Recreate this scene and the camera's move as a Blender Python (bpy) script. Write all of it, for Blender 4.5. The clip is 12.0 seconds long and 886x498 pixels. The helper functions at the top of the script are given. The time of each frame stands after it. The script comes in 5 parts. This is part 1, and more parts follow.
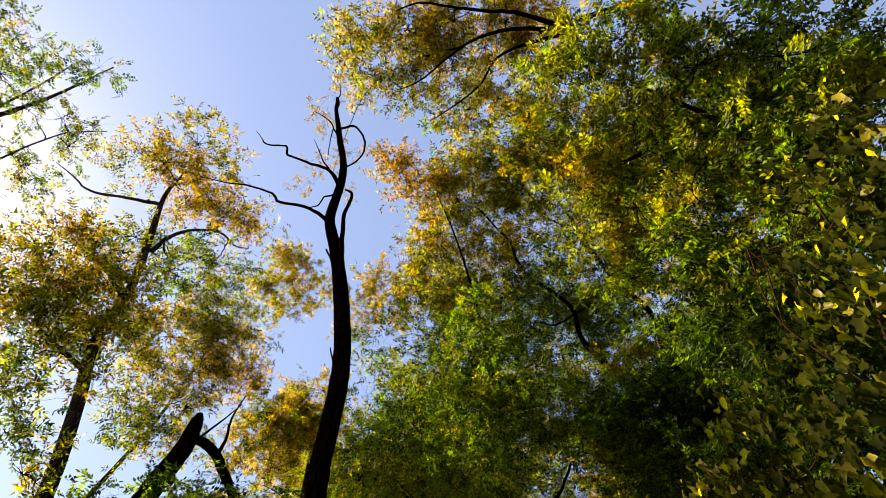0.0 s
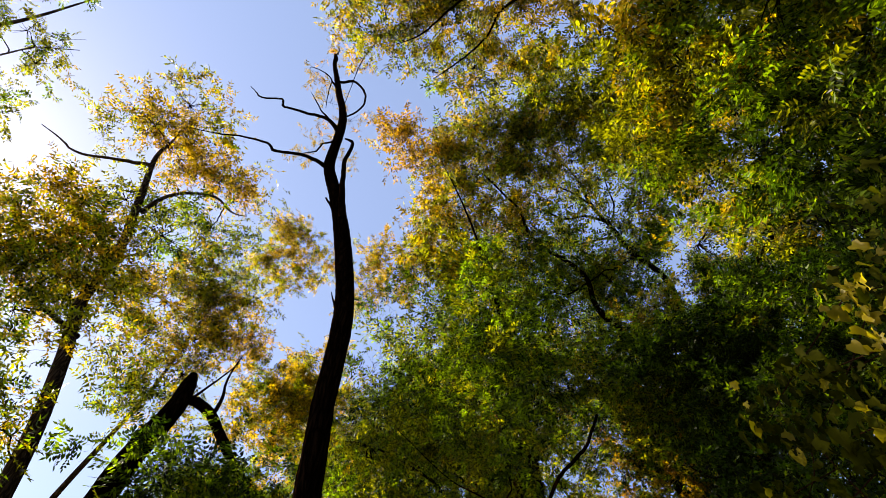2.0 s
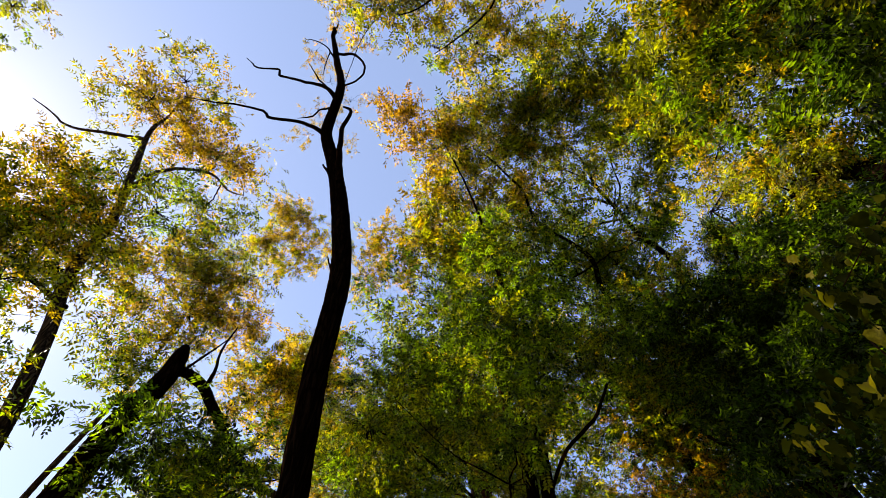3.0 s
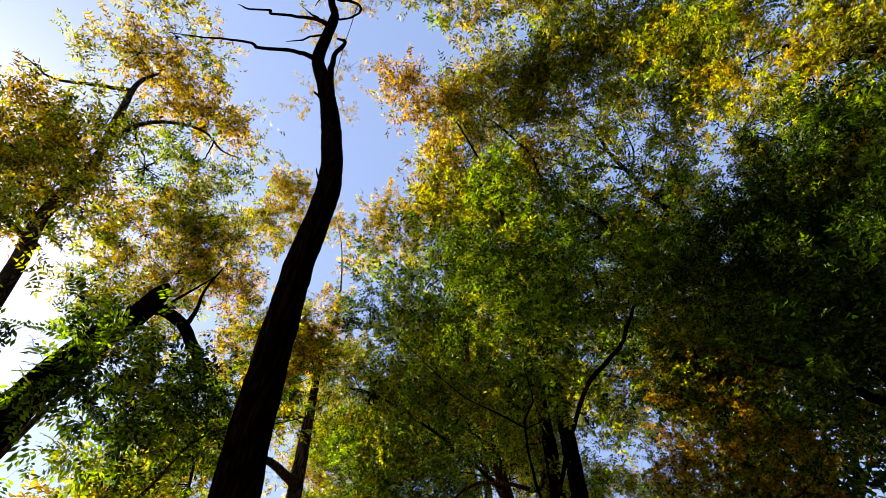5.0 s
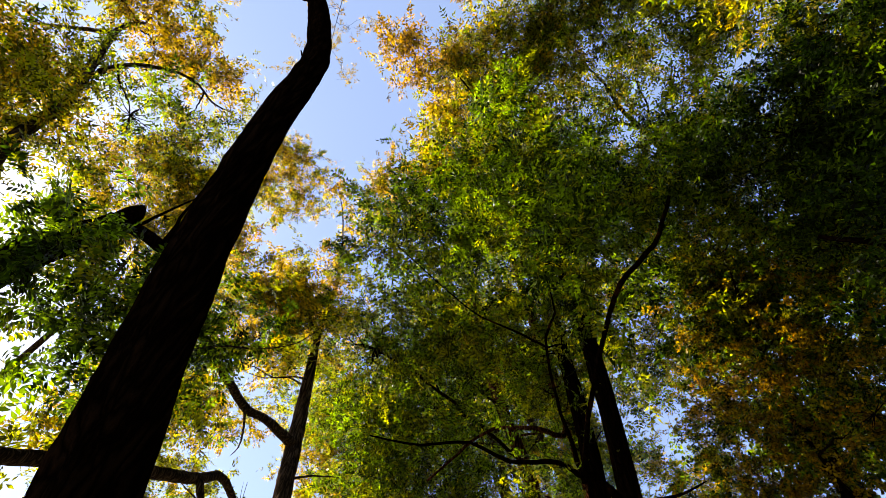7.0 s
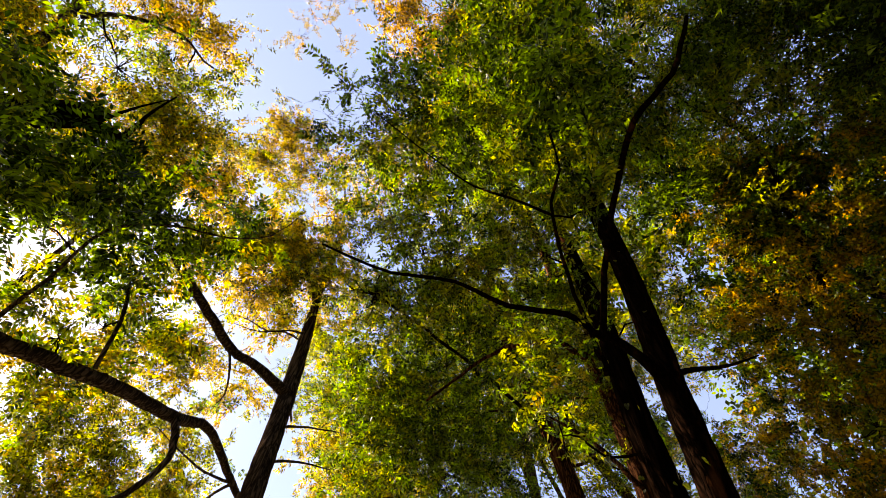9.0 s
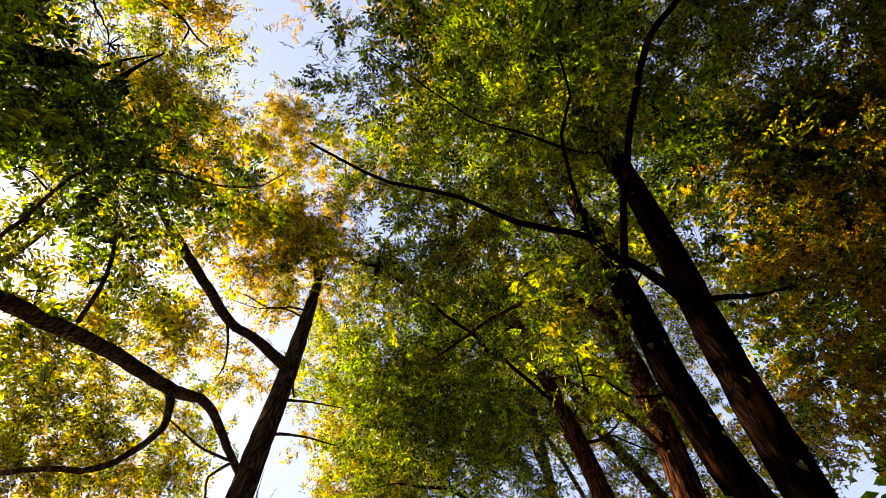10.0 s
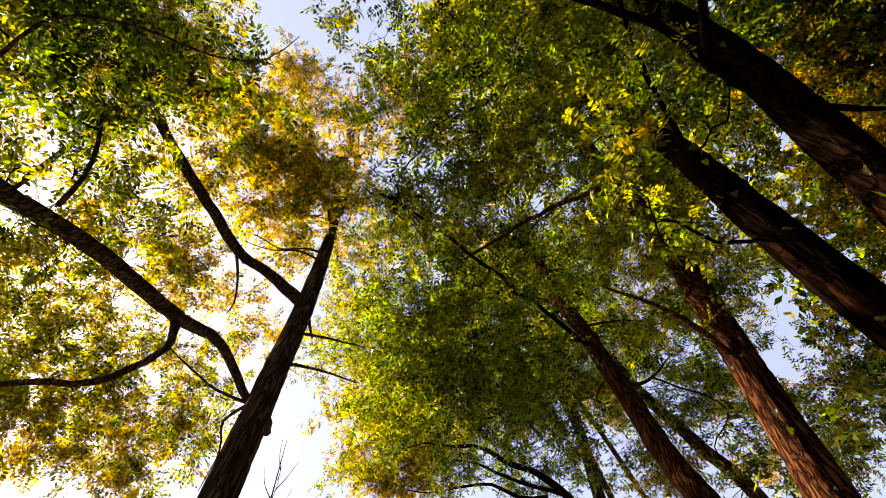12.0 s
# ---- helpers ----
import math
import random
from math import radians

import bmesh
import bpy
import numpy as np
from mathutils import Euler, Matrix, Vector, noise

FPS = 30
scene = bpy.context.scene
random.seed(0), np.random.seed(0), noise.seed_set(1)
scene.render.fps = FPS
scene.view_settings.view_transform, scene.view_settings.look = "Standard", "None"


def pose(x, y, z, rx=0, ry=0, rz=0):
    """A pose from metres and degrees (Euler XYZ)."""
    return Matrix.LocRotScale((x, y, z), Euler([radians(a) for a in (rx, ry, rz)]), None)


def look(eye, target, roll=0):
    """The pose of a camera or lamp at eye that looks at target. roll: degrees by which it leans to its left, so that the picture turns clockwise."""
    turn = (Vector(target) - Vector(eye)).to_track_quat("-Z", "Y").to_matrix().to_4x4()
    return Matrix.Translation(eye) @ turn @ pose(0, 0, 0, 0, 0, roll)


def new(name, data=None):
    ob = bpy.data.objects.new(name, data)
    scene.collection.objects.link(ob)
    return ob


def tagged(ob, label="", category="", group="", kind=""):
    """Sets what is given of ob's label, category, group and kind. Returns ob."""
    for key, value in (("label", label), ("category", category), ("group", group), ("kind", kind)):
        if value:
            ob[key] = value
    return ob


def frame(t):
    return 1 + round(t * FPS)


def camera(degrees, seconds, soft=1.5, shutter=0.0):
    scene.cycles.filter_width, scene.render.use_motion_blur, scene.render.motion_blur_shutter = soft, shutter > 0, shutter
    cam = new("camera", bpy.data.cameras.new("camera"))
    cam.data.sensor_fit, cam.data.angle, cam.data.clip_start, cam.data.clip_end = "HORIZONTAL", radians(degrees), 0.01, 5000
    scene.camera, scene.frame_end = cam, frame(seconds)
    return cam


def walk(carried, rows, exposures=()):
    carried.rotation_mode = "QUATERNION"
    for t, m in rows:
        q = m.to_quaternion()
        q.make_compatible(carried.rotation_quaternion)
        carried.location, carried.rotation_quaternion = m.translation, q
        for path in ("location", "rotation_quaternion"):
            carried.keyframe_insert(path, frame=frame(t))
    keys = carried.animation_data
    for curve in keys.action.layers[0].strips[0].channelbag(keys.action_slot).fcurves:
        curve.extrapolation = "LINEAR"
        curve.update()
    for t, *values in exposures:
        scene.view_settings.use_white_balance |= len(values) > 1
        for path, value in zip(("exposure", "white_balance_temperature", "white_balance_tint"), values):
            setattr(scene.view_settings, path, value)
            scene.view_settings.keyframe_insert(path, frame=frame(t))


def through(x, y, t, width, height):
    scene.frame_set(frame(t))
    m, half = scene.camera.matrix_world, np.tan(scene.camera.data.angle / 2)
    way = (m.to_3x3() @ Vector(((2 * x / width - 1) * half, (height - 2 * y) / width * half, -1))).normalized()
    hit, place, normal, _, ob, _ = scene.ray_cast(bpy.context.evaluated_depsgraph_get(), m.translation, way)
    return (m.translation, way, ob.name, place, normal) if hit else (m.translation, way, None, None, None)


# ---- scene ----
cam = camera(86.0, 12.0, 0.5)
PATH = [
    (0, (-0.362, -0.433, 1.514), (-0.344, 0.636, 3.205), -0.2),
    (0.5, (-0.408, 0.073, 1.566), (-0.399, 1.144, 3.255), -0.2),
    (1, (-0.454, 0.518, 1.557), (-0.451, 1.584, 3.249), -0.5),
    (1.5, (-0.491, 0.962, 1.583), (-0.491, 2.031, 3.274), -0.6),
    (2, (-0.495, 1.304, 1.599), (-0.493, 2.382, 3.284), -0.6),
    (2.5, (-0.533, 1.848, 1.613), (-0.532, 2.93, 3.296), -0.7),
    (3, (-0.475, 2.255, 1.596), (-0.485, 3.337, 3.278), -0.2),
    (5, (-0.408, 4.475, 1.508), (-0.452, 5.522, 3.211), 0.4),
    (5.5, (-0.411, 5.051, 1.518), (-0.46, 6.093, 3.224), 0.3),
    (6, (-0.432, 5.607, 1.507), (-0.485, 6.641, 3.218), 0.2),
    (6.5, (-0.493, 6.217, 1.53), (-0.553, 7.242, 3.246), 0.2),
    (7, (-0.481, 6.781, 1.474), (-0.555, 7.798, 3.194), 0.6),
    (7.2, (-0.48, 7.02, 1.485), (-0.556, 8.036, 3.207), 0.7),
    (8.8, (-0.197, 9.36, 1.219), (-0.348, 10.28, 2.988), 2.7),
    (9, (-0.192, 9.579, 1.222), (-0.348, 10.497, 2.992), 2.8),
    (9.5, (-0.186, 10.084, 1.261), (-0.353, 10.991, 3.035), 2.9),
    (10, (-0.315, 10.581, 1.245), (-0.492, 11.488, 3.018), 2.6),
    (10.5, (-0.402, 11.052, 1.277), (-0.598, 11.959, 3.049), 2.9),
    (11, (-0.457, 11.507, 1.286), (-0.674, 12.417, 3.054), 3.4),
    (11.5, (-0.592, 11.933, 1.31), (-0.822, 12.845, 3.076), 3.6),
    (12, (-0.855, 12.388, 1.356), (-1.097, 13.305, 3.117), 3.8),
]
walk(cam, [(t, look(eye, target, roll)) for t, eye, target, roll in PATH],
     [(0, 1.82, 6900, 19), (5.5, 1.93, 6650, 18), (7.2, 2.1, 6900, 17), (9, 2.3, 7700, 22), (12, 2.4, 8500, 27)])

# ---- light: low autumn sun from the left, hazy blue sky ----
SUN_ELEVATION, SUN_AZIMUTH = radians(37), radians(-72)  # azimuth from +y towards +x
sky_world = bpy.data.worlds.new("sky")
scene.world = sky_world
sky_world.use_nodes = True
wn = sky_world.node_tree.nodes
sky = wn.new("ShaderNodeTexSky")
sky.sky_type, sky.sun_disc = "NISHITA", False
sky.sun_elevation, sky.sun_rotation = SUN_ELEVATION, SUN_AZIMUTH
sky.air_density, sky.dust_density, sky.ozone_density = 1.0, 0.5, 1.0
wn["Background"].inputs["Strength"].default_value = 0.065
haze = wn.new("ShaderNodeMix")
haze.data_type = "RGBA"
haze.inputs["Factor"].default_value = 0.4
haze.inputs["B"].default_value = (2.3, 3.3, 5.3, 1)
sky_world.node_tree.links.new(sky.outputs["Color"], haze.inputs["A"])
sky_world.node_tree.links.new(haze.outputs["Result"], wn["Background"].inputs["Color"])
sun = new("sun", bpy.data.lights.new("sun", "SUN"))
sun.data.energy, sun.data.angle, sun.data.color = 5.0, radians(0.6), (1.0, 0.9, 0.74)
toward = Vector((math.sin(SUN_AZIMUTH) * math.cos(SUN_ELEVATION), math.cos(SUN_AZIMUTH) * math.cos(SUN_ELEVATION), math.sin(SUN_ELEVATION)))
sun.matrix_world = look(toward * 60, (0, 0, 0))


# ---- materials ----
def nodes_of(name):
    m = bpy.data.materials.new(name)
    m.use_nodes = True
    t = m.node_tree
    return m, t, t.nodes["Principled BSDF"], t.nodes["Material Output"]


def leaf_material(name, dark, light, through=0.58, gloss=0.38, tint=(2.3, 2.4, 0.25), shine=0.1):
    """Thin leaf: glossy face and light shining through; each leaflet has its own tone, the dark end painted for unlit
    leaves.
    """
    m, t, bsdf, out = nodes_of(name)
    geo = t.nodes.new("ShaderNodeNewGeometry")
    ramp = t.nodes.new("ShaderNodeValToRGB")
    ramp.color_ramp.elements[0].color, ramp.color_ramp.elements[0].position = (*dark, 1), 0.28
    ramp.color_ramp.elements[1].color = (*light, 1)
    # noise paints sunlit and shaded clusters into the leaf colour
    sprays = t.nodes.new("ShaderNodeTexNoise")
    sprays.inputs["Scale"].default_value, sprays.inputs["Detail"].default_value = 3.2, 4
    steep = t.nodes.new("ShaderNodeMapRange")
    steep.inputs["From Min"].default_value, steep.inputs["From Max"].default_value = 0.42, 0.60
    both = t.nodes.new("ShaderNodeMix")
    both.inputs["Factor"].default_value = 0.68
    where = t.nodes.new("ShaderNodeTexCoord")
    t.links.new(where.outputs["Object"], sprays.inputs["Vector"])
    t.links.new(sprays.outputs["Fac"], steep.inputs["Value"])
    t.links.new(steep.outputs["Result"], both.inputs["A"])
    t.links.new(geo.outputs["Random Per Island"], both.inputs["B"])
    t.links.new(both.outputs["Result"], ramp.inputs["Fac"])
    spots = t.nodes.new("ShaderNodeTexNoise")
    spots.inputs["Scale"].default_value = 55
    blotch = t.nodes.new("ShaderNodeMix")
    blotch.data_type = "RGBA"
    blotch.inputs["B"].default_value = (dark[0] * 0.9, dark[1] * 0.75, dark[2] * 0.5, 1)
    low = t.nodes.new("ShaderNodeMapRange")
    low.inputs["From Min"].default_value, low.inputs["From Max"].default_value = 0.55, 0.75
    low.inputs["To Max"].default_value = 0.35
    t.links.new(spots.outputs["Fac"], low.inputs["Value"])
    t.links.new(low.outputs["Result"], blotch.inputs["Factor"])
    t.links.new(ramp.outputs["Color"], blotch.inputs["A"])
    t.links.new(blotch.outputs["Result"], bsdf.inputs["Base Color"])
    bsdf.inputs["Roughness"].default_value = gloss
    bsdf.inputs["Specular IOR Level"].default_value = shine
    trans = t.nodes.new("ShaderNodeBsdfTranslucent")
    warm = t.nodes.new("ShaderNodeMix")
    warm.data_type, warm.blend_type = "RGBA", "MULTIPLY"
    warm.inputs["Factor"].default_value = 1.0
    warm.inputs["B"].default_value = (*tint, 1)
    t.links.new(blotch.outputs["Result"], warm.inputs["A"])
    t.links.new(warm.outputs["Result"], trans.inputs["Color"])
    mix = t.nodes.new("ShaderNodeMixShader")
    mix.inputs["Fac"].default_value = through
    t.links.new(bsdf.outputs["BSDF"], mix.inputs[1])
    t.links.new(trans.outputs["BSDF"], mix.inputs[2])
    t.links.new(mix.outputs["Shader"], out.inputs["Surface"])
    return m


LEAVES = [
    # first green is near black: deep shade put into the leaf colour
    leaf_material("leaf_shade_green", (0.002, 0.004, 0.001), (0.036, 0.064, 0.005), tint=(1.8, 2.2, 0.35)),
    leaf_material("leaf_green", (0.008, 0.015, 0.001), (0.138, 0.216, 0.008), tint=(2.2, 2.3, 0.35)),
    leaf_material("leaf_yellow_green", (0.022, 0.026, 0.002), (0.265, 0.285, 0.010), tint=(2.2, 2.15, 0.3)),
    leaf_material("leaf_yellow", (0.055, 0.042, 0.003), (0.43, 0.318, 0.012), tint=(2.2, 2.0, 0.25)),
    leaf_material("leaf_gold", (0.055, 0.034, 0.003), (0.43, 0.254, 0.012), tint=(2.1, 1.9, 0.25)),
    leaf_material("leaf_pale", (0.07, 0.048, 0.025), (0.21, 0.145, 0.08)),
]
VINE_LEAVES = leaf_material("vine_leaf", (0.008, 0.010, 0.001), (0.060, 0.064, 0.004), 0.45, 0.7, shine=0.01)
VINE_YELLOW = leaf_material("vine_leaf_yellow", (0.12, 0.10, 0.008), (0.46, 0.37, 0.025), 0.55)

TRUNK_LEAVES = leaf_material("trunk_climber_leaf", (0.012, 0.015, 0.004), (0.07, 0.075, 0.022), 0.45, 0.4)


def bark_material(name, dark, light, scale=9.0, depth=0.03, sunlit_worn=None):
    """Fissured bark: long ridges along the stem, lichen and grain."""
    m, t, bsdf, out = nodes_of(name)
    co = t.nodes.new("ShaderNodeTexCoord")
    squeeze = t.nodes.new("ShaderNodeMapping")
    squeeze.inputs["Scale"].default_value = (1, 1, 0.08)
    t.links.new(co.outputs["Object"], squeeze.inputs["Vector"])
    ridge = t.nodes.new("ShaderNodeTexVoronoi")
    ridge.feature = "DISTANCE_TO_EDGE"
    ridge.inputs["Scale"].default_value = scale * 1.7
    wob = t.nodes.new("ShaderNodeTexNoise")
    wob.inputs["Scale"].default_value, wob.inputs["Detail"].default_value = scale, 6
    add = t.nodes.new("ShaderNodeMix")
    add.data_type = "VECTOR"
    add.inputs["Factor"].default_value = 0.2
    t.links.new(squeeze.outputs["Vector"], wob.inputs["Vector"])
    t.links.new(squeeze.outputs["Vector"], add.inputs["A"])
    t.links.new(wob.outputs["Color"], add.inputs["B"])
    t.links.new(add.outputs["Result"], ridge.inputs["Vector"])
    ramp = t.nodes.new("ShaderNodeValToRGB")
    ramp.color_ramp.elements[0].color, ramp.color_ramp.elements[0].position = (*dark, 1), 0.03
    ramp.color_ramp.elements[1].color, ramp.color_ramp.elements[1].position = (*light, 1), 0.35
    t.links.new(ridge.outputs["Distance"], ramp.inputs["Fac"])
    grain = t.nodes.new("ShaderNodeTexNoise")
    grain.inputs["Scale"].default_value, grain.inputs["Detail"].default_value = 3.0, 8
    t.links.new(co.outputs["Object"], grain.inputs["Vector"])
    tone = t.nodes.new("ShaderNodeMix")
    tone.data_type, tone.blend_type = "RGBA", "OVERLAY"
    tone.inputs["Factor"].default_value = 0.6
    t.links.new(ramp.outputs["Color"], tone.inputs["A"])
    t.links.new(grain.outputs["Fac"], tone.inputs["B"])
    skin = tone.outputs["Result"]
    # patches of another colour: peeled bark and painted sunlit spots in one
    if sunlit_worn:
        peel = t.nodes.new("ShaderNodeTexNoise")
        peel.inputs["Scale"].default_value, peel.inputs["Detail"].default_value = 4.5, 5
        t.links.new(squeeze.outputs["Vector"], peel.inputs["Vector"])
        gate = t.nodes.new("ShaderNodeMapRange")
        gate.inputs["From Min"].default_value, gate.inputs["From Max"].default_value = 0.6, 0.68
        t.links.new(peel.outputs["Fac"], gate.inputs["Value"])
        bare = t.nodes.new("ShaderNodeMix")
        bare.data_type = "RGBA"
        bare.inputs["B"].default_value = (*sunlit_worn, 1)
        t.links.new(gate.outputs["Result"], bare.inputs["Factor"])
        t.links.new(skin, bare.inputs["A"])
        skin = bare.outputs["Result"]
    t.links.new(skin, bsdf.inputs["Base Color"])
    bsdf.inputs["Roughness"].default_value = 0.95
    bsdf.inputs["Specular IOR Level"].default_value = 0.0
    bump = t.nodes.new("ShaderNodeBump")
    bump.inputs["Strength"].default_value, bump.inputs["Distance"].default_value = 1.0, depth
    t.links.new(ridge.outputs["Distance"], bump.inputs["Height"])
    t.links.new(bump.outputs["Normal"], bsdf.inputs["Normal"])
    return m


# bark albedo lowered to near black, so the trunks' shade is in the colour
BARK = bark_material("shade_darkened_bark", (0.0015, 0.0008, 0.0005), (0.010, 0.0052, 0.003))
# same shade-dark base; reddish patches are wear plus painted sun on the bark
BARK_SUNLIT_WORN = bark_material("sun_patched_peeling_bark", (0.0012, 0.0007, 0.0004), (0.007, 0.0035, 0.002), sunlit_worn=(0.030, 0.011, 0.004))
BARK_RED = bark_material("red_brown_bark", (0.008, 0.003, 0.002), (0.09, 0.038, 0.016))
BARK_GREY = bark_material("grey_bark", (0.012, 0.008, 0.006), (0.085, 0.058, 0.041))
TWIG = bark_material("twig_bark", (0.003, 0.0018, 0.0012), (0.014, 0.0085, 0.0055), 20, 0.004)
STEM_RED = bark_material("reddish_stem", (0.014, 0.007, 0.004), (0.05, 0.022, 0.012), 20, 0.003)


def litter_material():
    m, t, bsdf, out = nodes_of("leaf_litter")
    co = t.nodes.new("ShaderNodeTexCoord")
    cells = t.nodes.new("ShaderNodeTexVoronoi")
    cells.inputs["Scale"].default_value = 18
    big = t.nodes.new("ShaderNodeTexNoise")
    big.inputs["Scale"].default_value, big.inputs["Detail"].default_value = 0.6, 6
    ramp = t.nodes.new("ShaderNodeValToRGB")
    ramp.color_ramp.elements[0].color = (0.05, 0.035, 0.018, 1)
    ramp.color_ramp.elements[1].color = (0.24, 0.15, 0.05, 1)
    grass = t.nodes.new("ShaderNodeMix")
    grass.data_type = "RGBA"
    grass.inputs["B"].default_value = (0.04, 0.06, 0.015, 1)
    t.links.new(co.outputs["Object"], cells.inputs["Vector"])
    t.links.new(co.outputs["Object"], big.inputs["Vector"])
    t.links.new(cells.outputs["Color"], ramp.inputs["Fac"])
    t.links.new(big.outputs["Fac"], grass.inputs["Factor"])
    t.links.new(ramp.outputs["Color"], grass.inputs["A"])
    t.links.new(grass.outputs["Result"], bsdf.inputs["Base Color"])
    bsdf.inputs["Roughness"].default_value = 0.95
    bump = t.nodes.new("ShaderNodeBump")
    bump.inputs["Distance"].default_value = 0.03
    t.links.new(cells.outputs["Distance"], bump.inputs["Height"])
    t.links.new(bump.outputs["Normal"], bsdf.inputs["Normal"])
    return m


# ---- geometry helpers ----
def spline(ctrl, step=0.35):
    """Smooth curve through rows of x, y, z, radius."""
    c = np.array(ctrl, float)
    p = np.vstack([2 * c[0] - c[1], c, 2 * c[-1] - c[-2]])
    out = []
    for i in range(1, len(p) - 2):
        n = max(2, int(np.linalg.norm(p[i + 1, :3] - p[i, :3]) / step))
        s = np.linspace(0, 1, n, endpoint=False)[:, None]
        out.append(0.5 * (2 * p[i] + (p[i + 1] - p[i - 1]) * s + (2 * p[i - 1] - 5 * p[i] + 4 * p[i + 1] - p[i + 2]) * s**2
                          + (3 * p[i] - p[i - 1] - 3 * p[i + 1] + p[i + 2]) * s**3))
    q = np.vstack(out + [c[-1:]])
    q[:, 3] = np.maximum(q[:, 3], c[:, 3].min() * 0.9)
    return q


def tube(q, sides, rng, rough=0.0):
    """A tapered stem along the rows of q with lumpy, ridged skin: verts and quads."""
    d = np.gradient(q[:, :3], axis=0)
    d /= np.linalg.norm(d, axis=1)[:, None] + 1e-9
    side = np.cross(d, (0.31, 0.94, 0.13))
    side /= np.linalg.norm(side, axis=1)[:, None] + 1e-9
    other = np.cross(d, side)
    a = np.linspace(0, 2 * math.pi, sides, endpoint=False)
    r = q[:, 3:4] * np.ones((1, sides))
    if rough:
        k = np.arange(len(q))[:, None]
        ridges = sum(np.sin(a[None] * f + rng.uniform(0, 6.3) + k * rng.uniform(-0.05, 0.05)) / (1 + 0.25 * f) for f in (2, 3, 5))
        r = r * (1 + rough * 0.3 * ridges)
        if sides > 20:
            away, run = rng.uniform(0, 99), np.concatenate([[0], np.cumsum(np.linalg.norm(np.diff(q[:, :3], axis=0), axis=1))])
            plates = np.array([[noise.fractal((math.cos(t) * 4 + away, math.sin(t) * 4, z * 1.6), 0.8, 2.2, 4) for t in a] for z in run])
            r = r * (1 + rough * 0.55 * plates)
    v = q[:, None, :3] + r[..., None] * (np.cos(a)[None, :, None] * side[:, None] + np.sin(a)[None, :, None] * other[:, None])
    n, idx = len(q), np.arange(sides)
    f = np.stack([(np.arange(n - 1)[:, None] * sides + idx), (np.arange(n - 1)[:, None] * sides + (idx + 1) % sides),
                  (np.arange(1, n)[:, None] * sides + (idx + 1) % sides), (np.arange(1, n)[:, None] * sides + idx)], -1).reshape(-1, 4)
    return v.reshape(-1, 3), f


def quads_mesh(name, verts, faces, materials, index=None, smooth=True):
    me = bpy.data.meshes.new(name)
    me.vertices.add(len(verts))
    me.vertices.foreach_set("co", np.ascontiguousarray(verts, np.float32).ravel())
    me.loops.add(faces.size)
    me.loops.foreach_set("vertex_index", np.ascontiguousarray(faces, np.int32).ravel())
    me.polygons.add(len(faces))
    me.polygons.foreach_set("loop_start", np.arange(0, faces.size, faces.shape[1], dtype=np.int32))
    if index is not None:
        me.polygons.foreach_set("material_index", np.ascontiguousarray(index, np.int32))
    me.polygons.foreach_set("use_smooth", np.full(len(faces), smooth))
    for m in materials:
        me.materials.append(m)
    me.update(calc_edges=True)
    return me


def cap(v, f, sides):
    """Close the far end of a stem with a broken-off face fan, as quads of two neighbours."""
    last = len(v) - sides
    mid = v[last:].mean(0)[None]
    m = len(v)
    fan = np.array([[last + i, last + (i + 1) % sides, last + (i + 2) % sides, m] for i in range(0, sides - 1, 2)])
    return np.vstack([v, mid]), np.vstack([f, fan])


